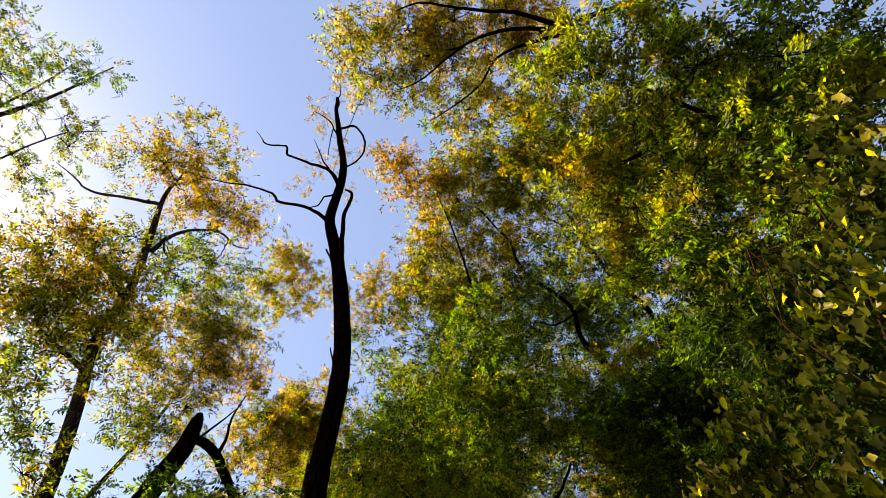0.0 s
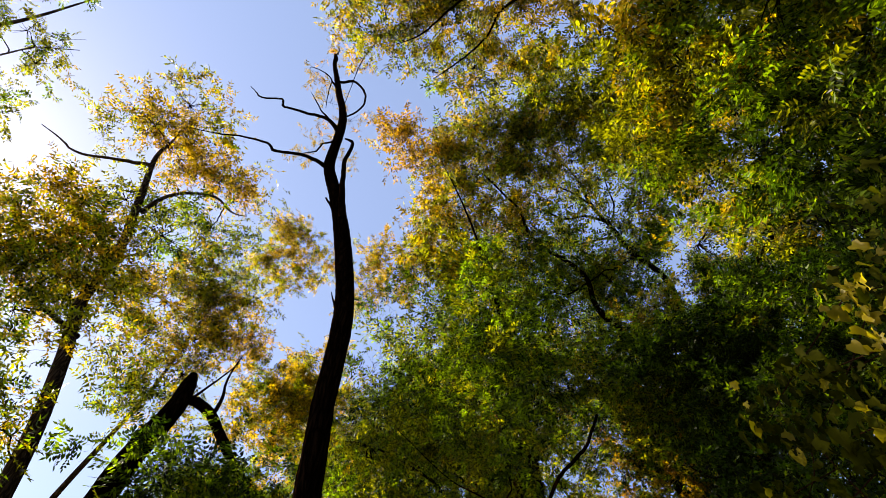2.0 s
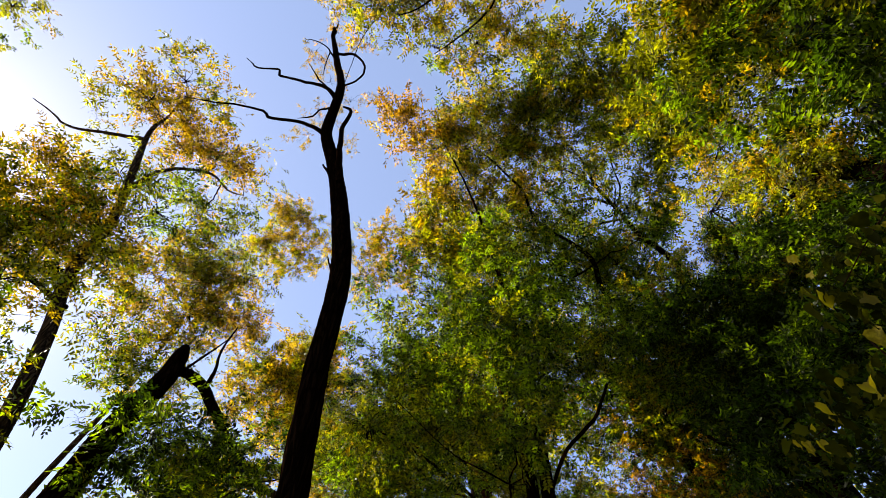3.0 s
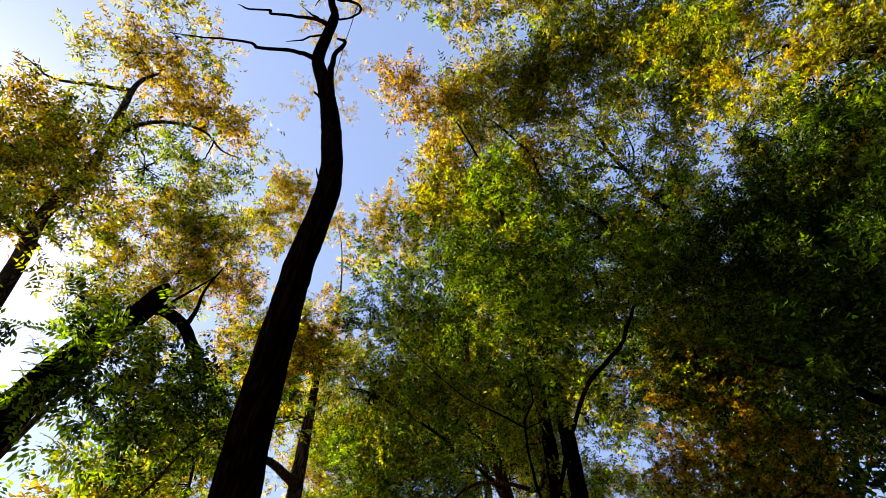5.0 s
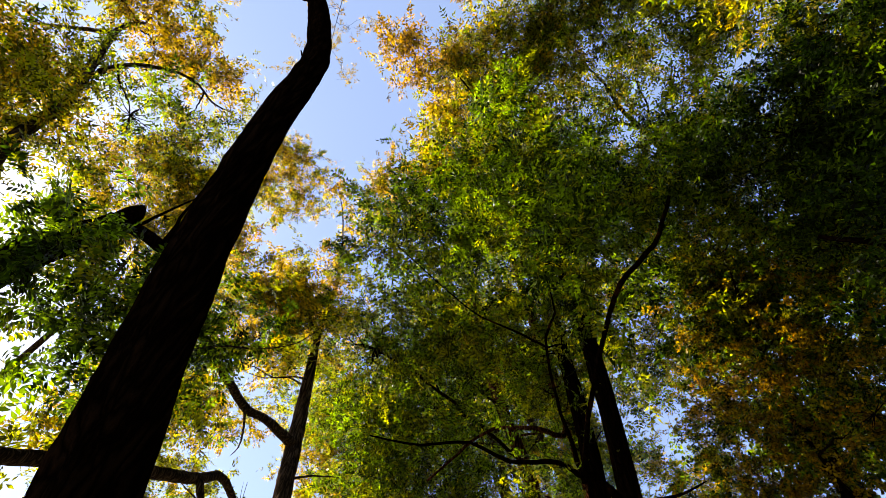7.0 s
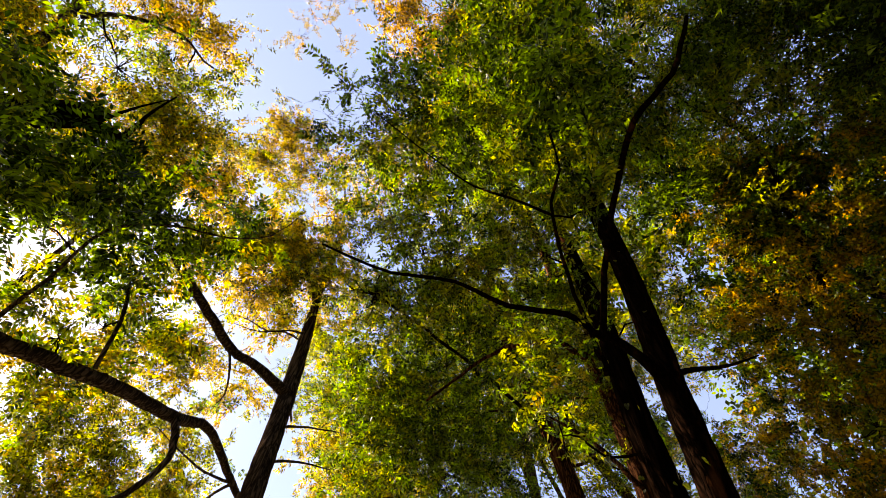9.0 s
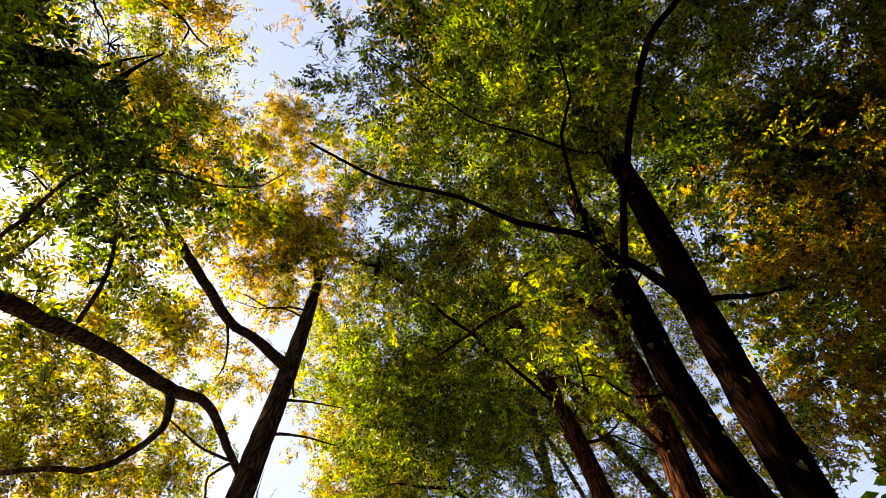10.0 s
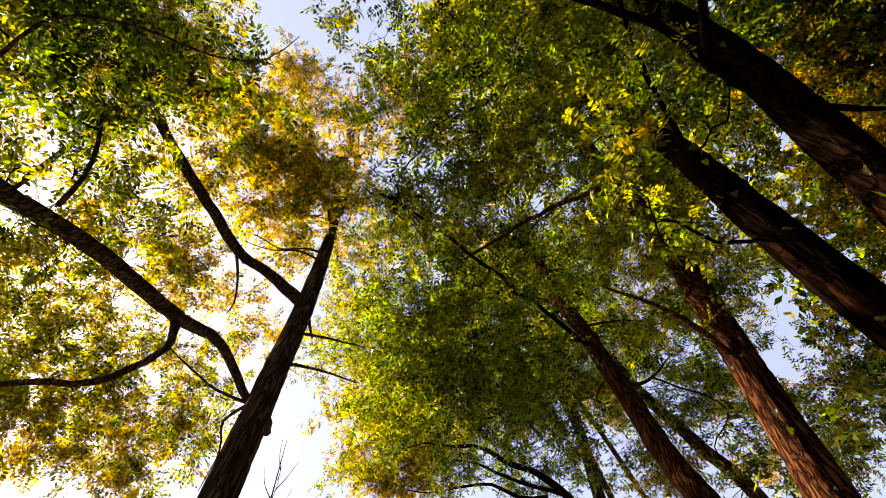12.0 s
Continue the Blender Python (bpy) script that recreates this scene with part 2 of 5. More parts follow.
class Tree:
    """A tree: trunk and limbs from a few bends each, leafy clumps carried by branchlets that leave the nearest limb."""

    def __init__(self, name, base, label, category="tree", group="woodland trees", seed=0, bark=BARK, kind="", oval=False, pairs=3, fill=1.0, fine=0.0, broad=0.21):
        self.base, self.rng, self.bark = np.array(base, float), np.random.RandomState(seed), bark
        self.thing = tagged(new(name), label, category, group, kind)
        self.thing.location = base
        self.wood_at, self.limbs, self.twigs, self.leaves, self.oval, self.pairs = [], [], [], [], oval, pairs
        self.fill, self.fine, self.broad = fill, fine or (0.85 if oval else 0.8), broad

    def add(self, name, me, label="", kind=""):
        ob = tagged(new(name, me), label, kind=kind)
        ob.parent = self.thing
        return ob

    def limb(self, ctrl, name="limb", sides=10, rough=0.12, bark=None, label="", hold=True):
        q = spline(ctrl, 0.08 if name == "trunk" and sides > 20 else 0.2)
        if name != "trunk":
            jit = self.rng.normal(0, 1, (len(q), 3)) * np.minimum(q[:, 3:4] * 0.2, 0.008)
            q[1:-1, :3] += jit[1:-1]
        v, f = tube(q, sides, self.rng, rough)
        v, f = cap(v, f, sides)
        if hold:
            self.wood_at.append(q)
        ob = self.add(name, quads_mesh(name, v - self.base, f, [bark or self.bark]), label)
        gap = [np.min(np.linalg.norm(w[:, :3] - q[0, :3], axis=1)) for _, w in self.limbs]
        if name == "branch" and gap and self.limbs[int(np.argmin(gap))][0].name.startswith("limb"):
            ob.parent = self.limbs[int(np.argmin(gap))][0]  # a branch belongs to the limb that it leaves
        elif name != "branch":
            self.limbs.append((ob, q))
        return ob

    def clumps(self, rows, leaf=0.07, thick=1.0, per=6, big=2.5, mix=0.48):
        """Rows of x, y, z, radius, thickness, ripeness (0 green darkened as in shade, 1 gold, 1.3 pale). Each clump
        grows from the nearest wood, and its bough becomes wood for the next.
        """
        rng = self.rng
        rows = list(rows)
        while rows:
            wood = np.vstack(self.wood_at)
            near = [np.min(np.linalg.norm(wood[:, :3] - r[:3], axis=1)) for r in rows]
            x, y, z, r, tau, hue = rows.pop(int(np.argmin(near)))
            c = np.array((x, y, z))
            k = np.argmin(np.linalg.norm(wood[:, :3] - c, axis=1) + 0.25 * np.maximum(wood[:, 2] - z, 0))
            start, far = wood[k, :3], np.linalg.norm(wood[k, :3] - c)
            thickness = min(0.65 * wood[k, 3] + 0.003, 0.010 + 0.008 * far + 0.010 * r)
            mid = start * 0.65 + c * 0.35 + np.array((0, 0, 0.05 * far)) + rng.normal(0, 0.08 * far, 3)
            mid2 = start * 0.3 + c * 0.7 + np.array((0, 0, 0.04 * far)) + rng.normal(0, 0.07 * far, 3)
            main = spline([(*start, thickness), (*mid, thickness * 0.8), (*mid2, thickness * 0.6), (*c, thickness * 0.42)], max(0.12, far / 14))
            main[1:-1, :3] += rng.normal(0, 0.012 + 0.004 * far, (len(main) - 2, 3))
            self.twigs.append(tube(main, 6, rng))
            self.wood_at.append(main)
            fine = leaf * self.fine
            size = fine * big
            count = max(3, int(0.66 * self.fill * tau * thick * math.pi * r * r / (0.17 * fine * fine) / (7 * per) * (1.0 if self.pairs == 3 else 1.15)))
            nb = int(9 + 9 * r)
            tip = rng.normal(0, 1, (nb, 3))
            tip = c + tip / np.linalg.norm(tip, axis=1)[:, None] * r * rng.uniform(0.3, 1.12, (nb, 1)) * (1, 1, 0.85)
            pick = rng.randint(0, nb, count)
            along = 1.08 * rng.uniform(0.05, 1.0, (count, 1)) ** 0.3
            puff = rng.normal(0, 1, (count, 3))
            puff *= (0.06 + 0.17 * r) * rng.uniform(0.1, 1, (count, 1)) ** 0.5 / np.linalg.norm(puff, axis=1)[:, None]
            at = c + (tip[pick] - c) * along + puff * (1, 1, 0.5) + (0, 0, 0.0 if self.oval else 0.3 * r)
            for b in range(nb):
                bend = (c + tip[b]) / 2 + rng.normal(0, 0.12 * r, 3)
                self.twigs.append(tube(spline([(*c, thickness * 0.42), (*bend, thickness * 0.28), (*tip[b], 0.003)], max(0.1, r / 5)), 4, rng))
            out = at - c
            out = out / (np.linalg.norm(out, axis=1)[:, None] + 1e-6) + rng.normal(0, 0.6, (count, 3)) + (0, 0, -0.25)
            out /= np.linalg.norm(out, axis=1)[:, None]
            length = size * rng.uniform(3.0, 6.5, (count, 1))
            for s in range(0, count, 5):
                e = at[s] + out[s] * length[s]
                root = c + (tip[pick[s]] - c) * min(1, along[s, 0] * 0.9)
                w = 0.002 + 0.012 * size
                self.twigs.append(tube(np.array([(*root, w * 1.3), (*at[s], w), (*e, w * 0.5)]), 3, rng))
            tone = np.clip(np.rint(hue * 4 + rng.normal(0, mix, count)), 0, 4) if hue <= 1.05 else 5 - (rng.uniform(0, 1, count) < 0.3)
            p = per
            j = np.linspace(0.05, 1.0, p)[None, :, None]
            base = at[:, None] + out[:, None] * length[:, None] * j
            swing = rng.normal(0, 1, (count, p, 3)) + out[:, None] * 0.9 + (0, 0, -0.35)
            swing[..., 2] *= 0.6
            swing /= np.linalg.norm(swing, axis=2)[..., None]
            up = (rng.normal(0, 0.7, (count, 1, 3)) + (0, 0, 1)) + rng.normal(0, 0.35, (count, p, 3))
            flat = np.cross(swing, up)
            flat /= np.linalg.norm(flat, axis=2)[..., None] + 1e-6
            up = np.cross(flat, swing)
            self.feather(base.reshape(-1, 3), swing.reshape(-1, 3), flat.reshape(-1, 3), up.reshape(-1, 3), size * rng.uniform(0.75, 1.2, count * p), np.repeat(tone, p))

    def feather(self, base, along, flat, up, size, tone):
        """Leaflets in pairs on a stalk and one at the tip, slightly folded; near trees have more, oval ones."""
        rng, n, k = self.rng, len(base), 2 * self.pairs + 1
        reach, scale = (2.0, 1.0) if self.pairs == 3 else (2.2, 0.82)
        spots = np.array([(0.45 + (reach - 0.75) * (i // 2) / (self.pairs - 1), 1 - 2 * (i % 2)) for i in range(k - 1)] + [(reach, 0)])
        droop = rng.uniform(0.0, 0.15, n)[:, None, None]
        root = base[:, None] + size[:, None, None] * (along[:, None] * spots[None, :, :1] - up[:, None] * droop * spots[None, :, :1] ** 2 * 0.5)
        lean = np.where(spots[:, 1] == 0, 1.0, 0.4)[None, :, None]
        loose = 1.0 if self.pairs == 3 else 0.55
        way = along[:, None] * lean + flat[:, None] * spots[None, :, 1:2] + rng.normal(0, 0.2 * loose, (n, k, 3)) - up[:, None] * 0.15
        way /= np.linalg.norm(way, axis=2)[..., None]
        face = up[:, None] + rng.normal(0, 0.5 * loose, (n, k, 3))
        wide = np.cross(way, face)
        wide /= np.linalg.norm(wide, axis=2)[..., None] + 1e-6
        s = (scale * size[:, None] * rng.uniform(0.8, 1.2, (n, k)))[..., None]
        fold = np.cross(wide, way) * s * 0.05
        if self.oval:
            v = np.stack([root, root + way * s * 0.5 + wide * s * self.broad + fold, root + way * s, root + way * s * 0.5 - wide * s * self.broad + fold], 2)
        else:
            v = np.stack([root + way * s * 0.12 + wide * s * 0.21, root + way * s, root + way * s * 0.12 - wide * s * 0.21], 2)
        self.leaves.append((v.reshape(-1, 3), np.repeat(tone, k)))

    def finish(self, leaf_label="", twig_label=""):
        if self.twigs:
            vs, fs, o = [], [], 0
            for v, f in self.twigs:
                vs.append(v), fs.append(f + o)
                o += len(v)
            self.add("brushwood", quads_mesh("brushwood", np.vstack(vs) - self.base, np.vstack(fs), [TWIG]), twig_label, "stuff")
        if self.leaves:
            v = np.vstack([a for a, _ in self.leaves]) - self.base
            tone = np.concatenate([b for _, b in self.leaves])
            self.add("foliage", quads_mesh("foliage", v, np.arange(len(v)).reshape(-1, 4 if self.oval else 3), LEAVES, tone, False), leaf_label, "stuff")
        return self.thing


# ---- ground ----
def ground():
    v, f = [], []
    edge = [-2500, -600, -150, -60, *range(-36, 61, 4), 90, 170, 600, 2500]
    for y in edge:
        for x in edge:
            v.append((x, y, 0.12 * noise.noise((x * 0.15, y * 0.15, 0)) - 0.02 if abs(x) < 60 and abs(y) < 60 else -0.05))
    n = len(edge)
    f = np.array([[i * n + j, i * n + j + 1, (i + 1) * n + j + 1, (i + 1) * n + j] for i in range(n - 1) for j in range(n - 1)])
    tagged(new("ground", quads_mesh("ground", np.array(v), f, [litter_material()])), "brown fallen leaves over grassy woodland soil", "ground", kind="structure")


ground()


# ---- unseen wood added behind the path, to block sky light from there ----
def added_woods():
    rng = np.random.RandomState(71)
    n, k = 1000, 60
    u = rng.uniform(0, 1, n)
    ring = radians(-112) + u * radians(176)  # from behind round to the shaded side
    far = rng.uniform(18, 28, n)
    mid = np.stack([np.cos(ring) * far + 2, np.sin(ring) * far + 6, rng.uniform(0.5, 27, n) * rng.uniform(0.75, 1, n)], 1)
    at = mid[:, None] + rng.normal(0, 0.9, (n, k, 3))
    way = rng.normal(0, 1, (n, k, 3))
    wide = np.cross(way, rng.normal(0, 1, (n, k, 3)))
    way *= 0.34 / np.linalg.norm(way, axis=2)[..., None]
    wide *= 0.16 / np.linalg.norm(wide, axis=2)[..., None]
    v = np.stack([at - way, at + wide, at + way, at - wide], 2).reshape(-1, 3)
    tone = np.repeat(np.minimum(rng.randint(0, 4, n), 2) * (rng.uniform(0, 1, n) < 0.6), k)
    tagged(new("added_woods", quads_mesh("added_woods", v, np.arange(len(v)).reshape(-1, 4), LEAVES, tone, False)), "dark green woodland added behind and beside the path to cut sky light", "woodland", kind="stuff")


added_woods()

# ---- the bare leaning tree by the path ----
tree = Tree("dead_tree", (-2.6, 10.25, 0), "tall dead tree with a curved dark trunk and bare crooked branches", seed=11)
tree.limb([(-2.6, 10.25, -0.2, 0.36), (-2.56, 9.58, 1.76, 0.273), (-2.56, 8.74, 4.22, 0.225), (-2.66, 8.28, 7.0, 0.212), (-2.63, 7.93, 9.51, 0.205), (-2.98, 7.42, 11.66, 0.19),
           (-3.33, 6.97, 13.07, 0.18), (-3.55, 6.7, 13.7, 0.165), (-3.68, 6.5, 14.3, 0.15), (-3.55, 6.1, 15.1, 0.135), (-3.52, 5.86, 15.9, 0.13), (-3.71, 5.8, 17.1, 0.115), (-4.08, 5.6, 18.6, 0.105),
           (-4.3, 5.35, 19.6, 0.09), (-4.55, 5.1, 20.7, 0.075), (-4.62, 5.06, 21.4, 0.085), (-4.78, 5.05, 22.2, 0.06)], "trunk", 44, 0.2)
tree.limb([(-3.58, 5.92, 15.4, 0.075), (-3.96, 5.86, 16.2, 0.055), (-4.37, 5.82, 16.55, 0.048), (-4.73, 5.78, 16.67, 0.042), (-5.5, 5.74, 17.2, 0.036), (-5.72, 5.72, 17.4, 0.04), (-5.95, 5.7, 18.1, 0.033), (-6.43, 5.66, 18.05, 0.028), (-6.76, 5.62, 18.2, 0.026), (-6.9, 5.6, 18.5, 0.02), (-7.4, 5.58, 19.35, 0.01)], "branch")
tree.limb([(-4.0, 5.8, 16.2, 0.032), (-4.35, 5.77, 16.9, 0.024), (-4.65, 5.75, 17.7, 0.02), (-5.12, 5.7, 18.9, 0.008)], "branch", 7)
tree.limb([(-3.62, 6.55, 14.1, 0.09), (-3.8, 6.5, 14.1, 0.068), (-4.05, 6.44, 14.36, 0.056), (-4.59, 6.39, 14.7, 0.048), (-5.32, 6.33, 14.85, 0.042), (-5.5, 6.3, 15.0, 0.044), (-5.71, 6.27, 15.35, 0.036), (-6.39, 6.21, 15.66, 0.03), (-6.94, 6.16, 15.8, 0.025), (-7.4, 6.1, 15.78, 0.018), (-8.2, 6.0, 16.0, 0.01)], "branch")
tree.limb([(-2.98, 7.0, 12.0, 0.1), (-3.02, 6.6, 12.5, 0.08), (-3.12, 6.55, 13.2, 0.07), (-3.21, 6.5, 13.9, 0.064), (-3.26, 6.45, 14.4, 0.06), (-3.2, 6.4, 15.2, 0.055), (-3.24, 6.35, 15.62, 0.045), (-3.46, 6.3, 15.75, 0.025)], "branch")
tree.limb([(-4.25, 5.5, 19.5, 0.055), (-4.12, 5.62, 20.0, 0.048), (-3.98, 5.66, 20.35, 0.05), (-3.72, 5.71, 20.35, 0.045), (-3.42, 5.77, 19.7, 0.04), (-3.18, 5.83, 18.78, 0.036), (-3.16, 5.89, 17.8, 0.032), (-3.38, 5.94, 17.1, 0.028), (-3.6, 5.9, 16.6, 0.03)], "branch")
tree.limb([(-4.1, 5.55, 18.6, 0.04), (-4.35, 5.4, 19.1, 0.03), (-4.6, 5.3, 19.7, 0.024), (-4.94, 5.2, 20.06, 0.018), (-5.44, 5.2, 20.7, 0.014), (-5.4, 5.2, 20.2, 0.008)], "branch", 7)
tree.limb([(-4.42, 5.4, 19.3, 0.022), (-4.35, 5.45, 18.5, 0.018), (-4.23, 5.47, 17.5, 0.016), (-4.05, 5.5, 16.3, 0.008)], "branch", 7)
tree.limb([(-3.58, 6.1, 15.0, 0.036), (-3.75, 6.1, 14.85, 0.028), (-3.93, 6.1, 14.77, 0.024), (-3.98, 6.1, 14.2, 0.022), (-4.35, 6.1, 14.05, 0.008)], "branch", 7)
tree.limb([(-3.15, 7.2, 12.2, 0.05), (-3.46, 7.2, 12.95, 0.04), (-3.72, 7.2, 13.5, 0.025)], "branch", 7)
tree.limb([(-4.75, 5.05, 22.1, 0.03), (-4.72, 5.0, 22.7, 0.022), (-5.0, 4.95, 24.2, 0.012)], "branch", 7)
tree.limb([(-2.8, 8.1, 9.6, 0.035), (-2.93, 7.98, 9.87, 0.022), (-2.99, 7.83, 10.05, 0.01)], "branch", 7)
tree.finish()

# ---- the broad locust with the golden top ----
tree = Tree("locust_tree", (-7.6, 9.9, 0), "tall locust tree with feathery green and golden autumn leaves", seed=12, bark=BARK_GREY, fill=1.1, fine=0.8)
tree.limb([(-7.6, 9.9, -0.2, 0.26), (-8.3, 9.95, 4, 0.21), (-9.06, 9.97, 7.49, 0.18), (-9.86, 9.84, 9.98, 0.17), (-10.44, 9.5, 11.86, 0.155), (-10.42, 9.11, 13.93, 0.14), (-10.56, 8.32, 15.95, 0.12), (-10.93, 7.77, 18.06, 0.08), (-11.2, 7.8, 20, 0.04)], "trunk", 18)
tree.limb([(-10.88, 7.86, 17.56, 0.08), (-12.13, 7.67, 17.71, 0.056), (-13.45, 7.43, 17.77, 0.043), (-14.25, 7.05, 18.25, 0.029), (-15.04, 6.7, 18.7, 0.015)], "limb", hold=False)
tree.limb([(-10.46, 8.7, 15.61, 0.09), (-10.3, 8.71, 16.59, 0.068), (-9.95, 8.95, 17.52, 0.056), (-9.32, 9.53, 18.35, 0.044), (-9.09, 10.41, 18.76, 0.032), (-8.81, 10.94, 19.38, 0.02)])
tree.limb([(-10.4, 9.2, 13.5, 0.09), (-11.5, 8.6, 14.6, 0.06), (-12.4, 8.2, 15.0, 0.04), (-13, 8, 15.3, 0.02)])
tree.limb([(-10.0, 9.8, 10.8, 0.09), (-11, 9.4, 11.4, 0.06), (-12, 9, 12, 0.03)])
tree.clumps([(-11.49, 7.06, 19.58, 1.03, 0.63, 0.80), (-10.58, 6.68, 20.85, 1.00, 0.43, 0.57), (-12.38, 6.57, 19.84, 0.86, 0.40, 0.57),
             (-9.94, 7.44, 20.89, 0.97, 0.36, 0.62), (-10.85, 8.34, 19.39, 1.12, 0.63, 0.80), (-9.62, 9.44, 19.49, 1.09, 0.63, 0.79),
             (-8.88, 10.28, 20.00, 0.81, 0.55, 0.67), (-9.58, 10.68, 17.44, 1.20, 0.43, 0.37), (-10.66, 10.14, 16.45, 1.19, 0.47, 0.32),
             (-13.16, 7.21, 19.03, 0.71, 0.36, 0.52), (-11.61, 8.77, 16.67, 0.88, 0.55, 0.47)], leaf=0.085)

tree.clumps([(-12.27, 7.79, 13.83, 1.08, 0.63, 0.69), (-11.84, 8.16, 14.73, 0.89, 0.55, 0.62), (-12.13, 7.98, 12.23, 0.99, 0.63, 0.62),
             (-11.33, 8.64, 12.54, 1.04, 0.71, 0.75), (-10.86, 8.89, 13.56, 0.81, 0.79, 0.57), (-11.16, 8.86, 10.79, 0.83, 0.55, 0.49),
             (-10.63, 9.30, 11.81, 0.69, 0.71, 0.52), (-11.56, 8.26, 10.90, 0.82, 0.55, 0.47), (-10.06, 9.85, 12.66, 0.88, 0.63, 0.57),
             (-11.68, 6.44, 12.18, 0.67, 0.55, 0.52)], leaf=0.08)

tree.clumps([(-9.79, 7.90, 8.71, 0.62, 0.71, 0.42), (-9.24, 8.32, 7.88, 0.53, 0.71, 0.37), (-8.96, 8.93, 7.37, 0.47, 0.63, 0.42)], leaf=0.07)
tree.clumps([(-8.49, 8.61, 9.20, 0.50, 0.45, 0.56), (-8.95, 8.35, 10.60, 0.75, 0.55, 0.63), (-8.94, 8.02, 12.30, 0.70, 0.50, 0.58), (-9.10, 7.67, 13.40, 0.50, 0.40, 0.53)], leaf=0.07)
tree.finish("feathery locust leaves turning from green to gold")

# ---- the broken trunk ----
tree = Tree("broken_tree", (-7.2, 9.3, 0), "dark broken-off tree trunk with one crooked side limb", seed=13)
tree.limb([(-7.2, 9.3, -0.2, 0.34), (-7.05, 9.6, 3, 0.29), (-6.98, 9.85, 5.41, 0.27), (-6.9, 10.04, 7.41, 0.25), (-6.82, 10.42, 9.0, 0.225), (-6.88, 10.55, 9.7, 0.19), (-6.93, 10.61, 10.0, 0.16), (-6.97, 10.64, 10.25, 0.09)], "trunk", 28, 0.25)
tree.limb([(-6.85, 10.5, 9.35, 0.15), (-6.62, 10.78, 9.5, 0.13), (-6.25, 11.0, 9.3, 0.125), (-5.95, 11.15, 8.95, 0.12), (-5.68, 11.2, 8.6, 0.11), (-5.4, 11.1, 8.2, 0.09)], "limb")
tree.limb([(-6.25, 11.0, 9.2, 0.07), (-6.05, 10.85, 9.6, 0.045), (-6.1, 10.75, 10.2, 0.03), (-5.9, 10.6, 10.9, 0.015)], "branch", 7)
tree.limb([(-6.75, 10.7, 9.5, 0.04), (-6.2, 10.6, 10.1, 0.022), (-5.9, 10.6, 10.6, 0.01)], "branch", 7)
tree.finish()

# ---- locust reaching in from beside the path, sprays against the sky ----
tree = Tree("locust_tree", (-9.8, 1.5, 0), "locust tree with loose open sprays of small green leaves", seed=14, pairs=5, bark=BARK_GREY, oval=True)
tree.limb([(-9.8, 1.5, -0.2, 0.2), (-10, 1.8, 4, 0.14), (-9.7, 2.4, 8, 0.07), (-9.4, 2.6, 12, 0.04), (-9.2, 2.4, 15, 0.015)], "trunk", 16)
tree.limb([(-9.7, 2.5, 8.3, 0.035), (-8.74, 2.99, 9.39, 0.026), (-8.52, 2.97, 9.89, 0.02), (-8.25, 2.88, 10.42, 0.016), (-7.92, 2.83, 10.95, 0.012), (-7.48, 2.97, 11.46, 0.007)])
tree.limb([(-9.5, 2.5, 10.5, 0.03), (-8.9, 2.2, 11.5, 0.02), (-8.4, 1.8, 12.6, 0.01)])
tree.clumps([(-8.55, 1.07, 11.50, 0.46, 0.50, 0.35), (-8.39, 1.69, 11.51, 0.48, 0.50, 0.30), (-7.97, 1.86, 11.80, 0.47, 0.55, 0.30),
             (-7.60, 1.80, 12.08, 0.36, 0.60, 0.25), (-8.39, 2.26, 10.71, 0.46, 0.50, 0.40), (-7.95, 2.55, 10.99, 0.43, 0.50, 0.40),
             (-7.55, 2.74, 11.23, 0.37, 0.50, 0.40), (-8.38, 3.17, 10.12, 0.43, 0.55, 0.42), (-7.94, 3.08, 10.82, 0.37, 0.40, 0.45),
             (-8.28, 3.65, 10.00, 0.29, 0.50, 0.40), (-8.87, 1.72, 11.10, 0.49, 0.50, 0.40), (-8.59, 0.68, 11.52, 0.43, 0.50, 0.35),
             (-8.61, 2.67, 9.66, 0.60, 0.60, 0.40)], leaf=0.055, thick=0.8, big=1.7)
tree.finish("loose feathery green leaves")

# ---- forked tree with the long arching limbs ----
tree = Tree("forked_tree", (-4.4, 16.8, 0), "grey-barked forked tree with arching limbs and bright yellow leaves", seed=15, pairs=5, bark=BARK_GREY, oval=True, fine=0.85, fill=1.05)
tree.limb([(-4.4, 16.8, -0.2, 0.3), (-4.72, 17.12, 4.98, 0.23), (-4.98, 17.36, 7.46, 0.216), (-5.28, 17.65, 9.86, 0.205), (-5.5, 17.71, 12.2, 0.165), (-5.6, 17.5, 14.51, 0.09), (-5.25, 16.7, 17, 0.045), (-5.4, 15.6, 19.5, 0.025), (-5.9, 14.9, 21.5, 0.01)], "trunk", 32, 0.18)
tree.limb([(-5.2, 17.6, 9.75, 0.15), (-5.79, 16.8, 9.92, 0.115), (-6.14, 16.09, 9.78, 0.111), (-6.2, 15.06, 9.65, 0.105), (-6.33, 13.85, 9.58, 0.095), (-6.34, 12.56, 9.51, 0.075), (-6.3, 11.4, 9.5, 0.04)], sides=12)
tree.limb([(-4.95, 17.4, 6.8, 0.09), (-5.6, 18.6, 7.3, 0.075), (-6.5, 18.9, 8.4, 0.085), (-6.82, 17.6, 8.86, 0.102), (-6.67, 16.4, 8.07, 0.125), (-6.21, 14.34, 6.79, 0.115), (-6.3, 12.6, 5.8, 0.11), (-6.5, 11.4, 5.1, 0.1), (-7, 10.6, 4.9, 0.06)], sides=12)
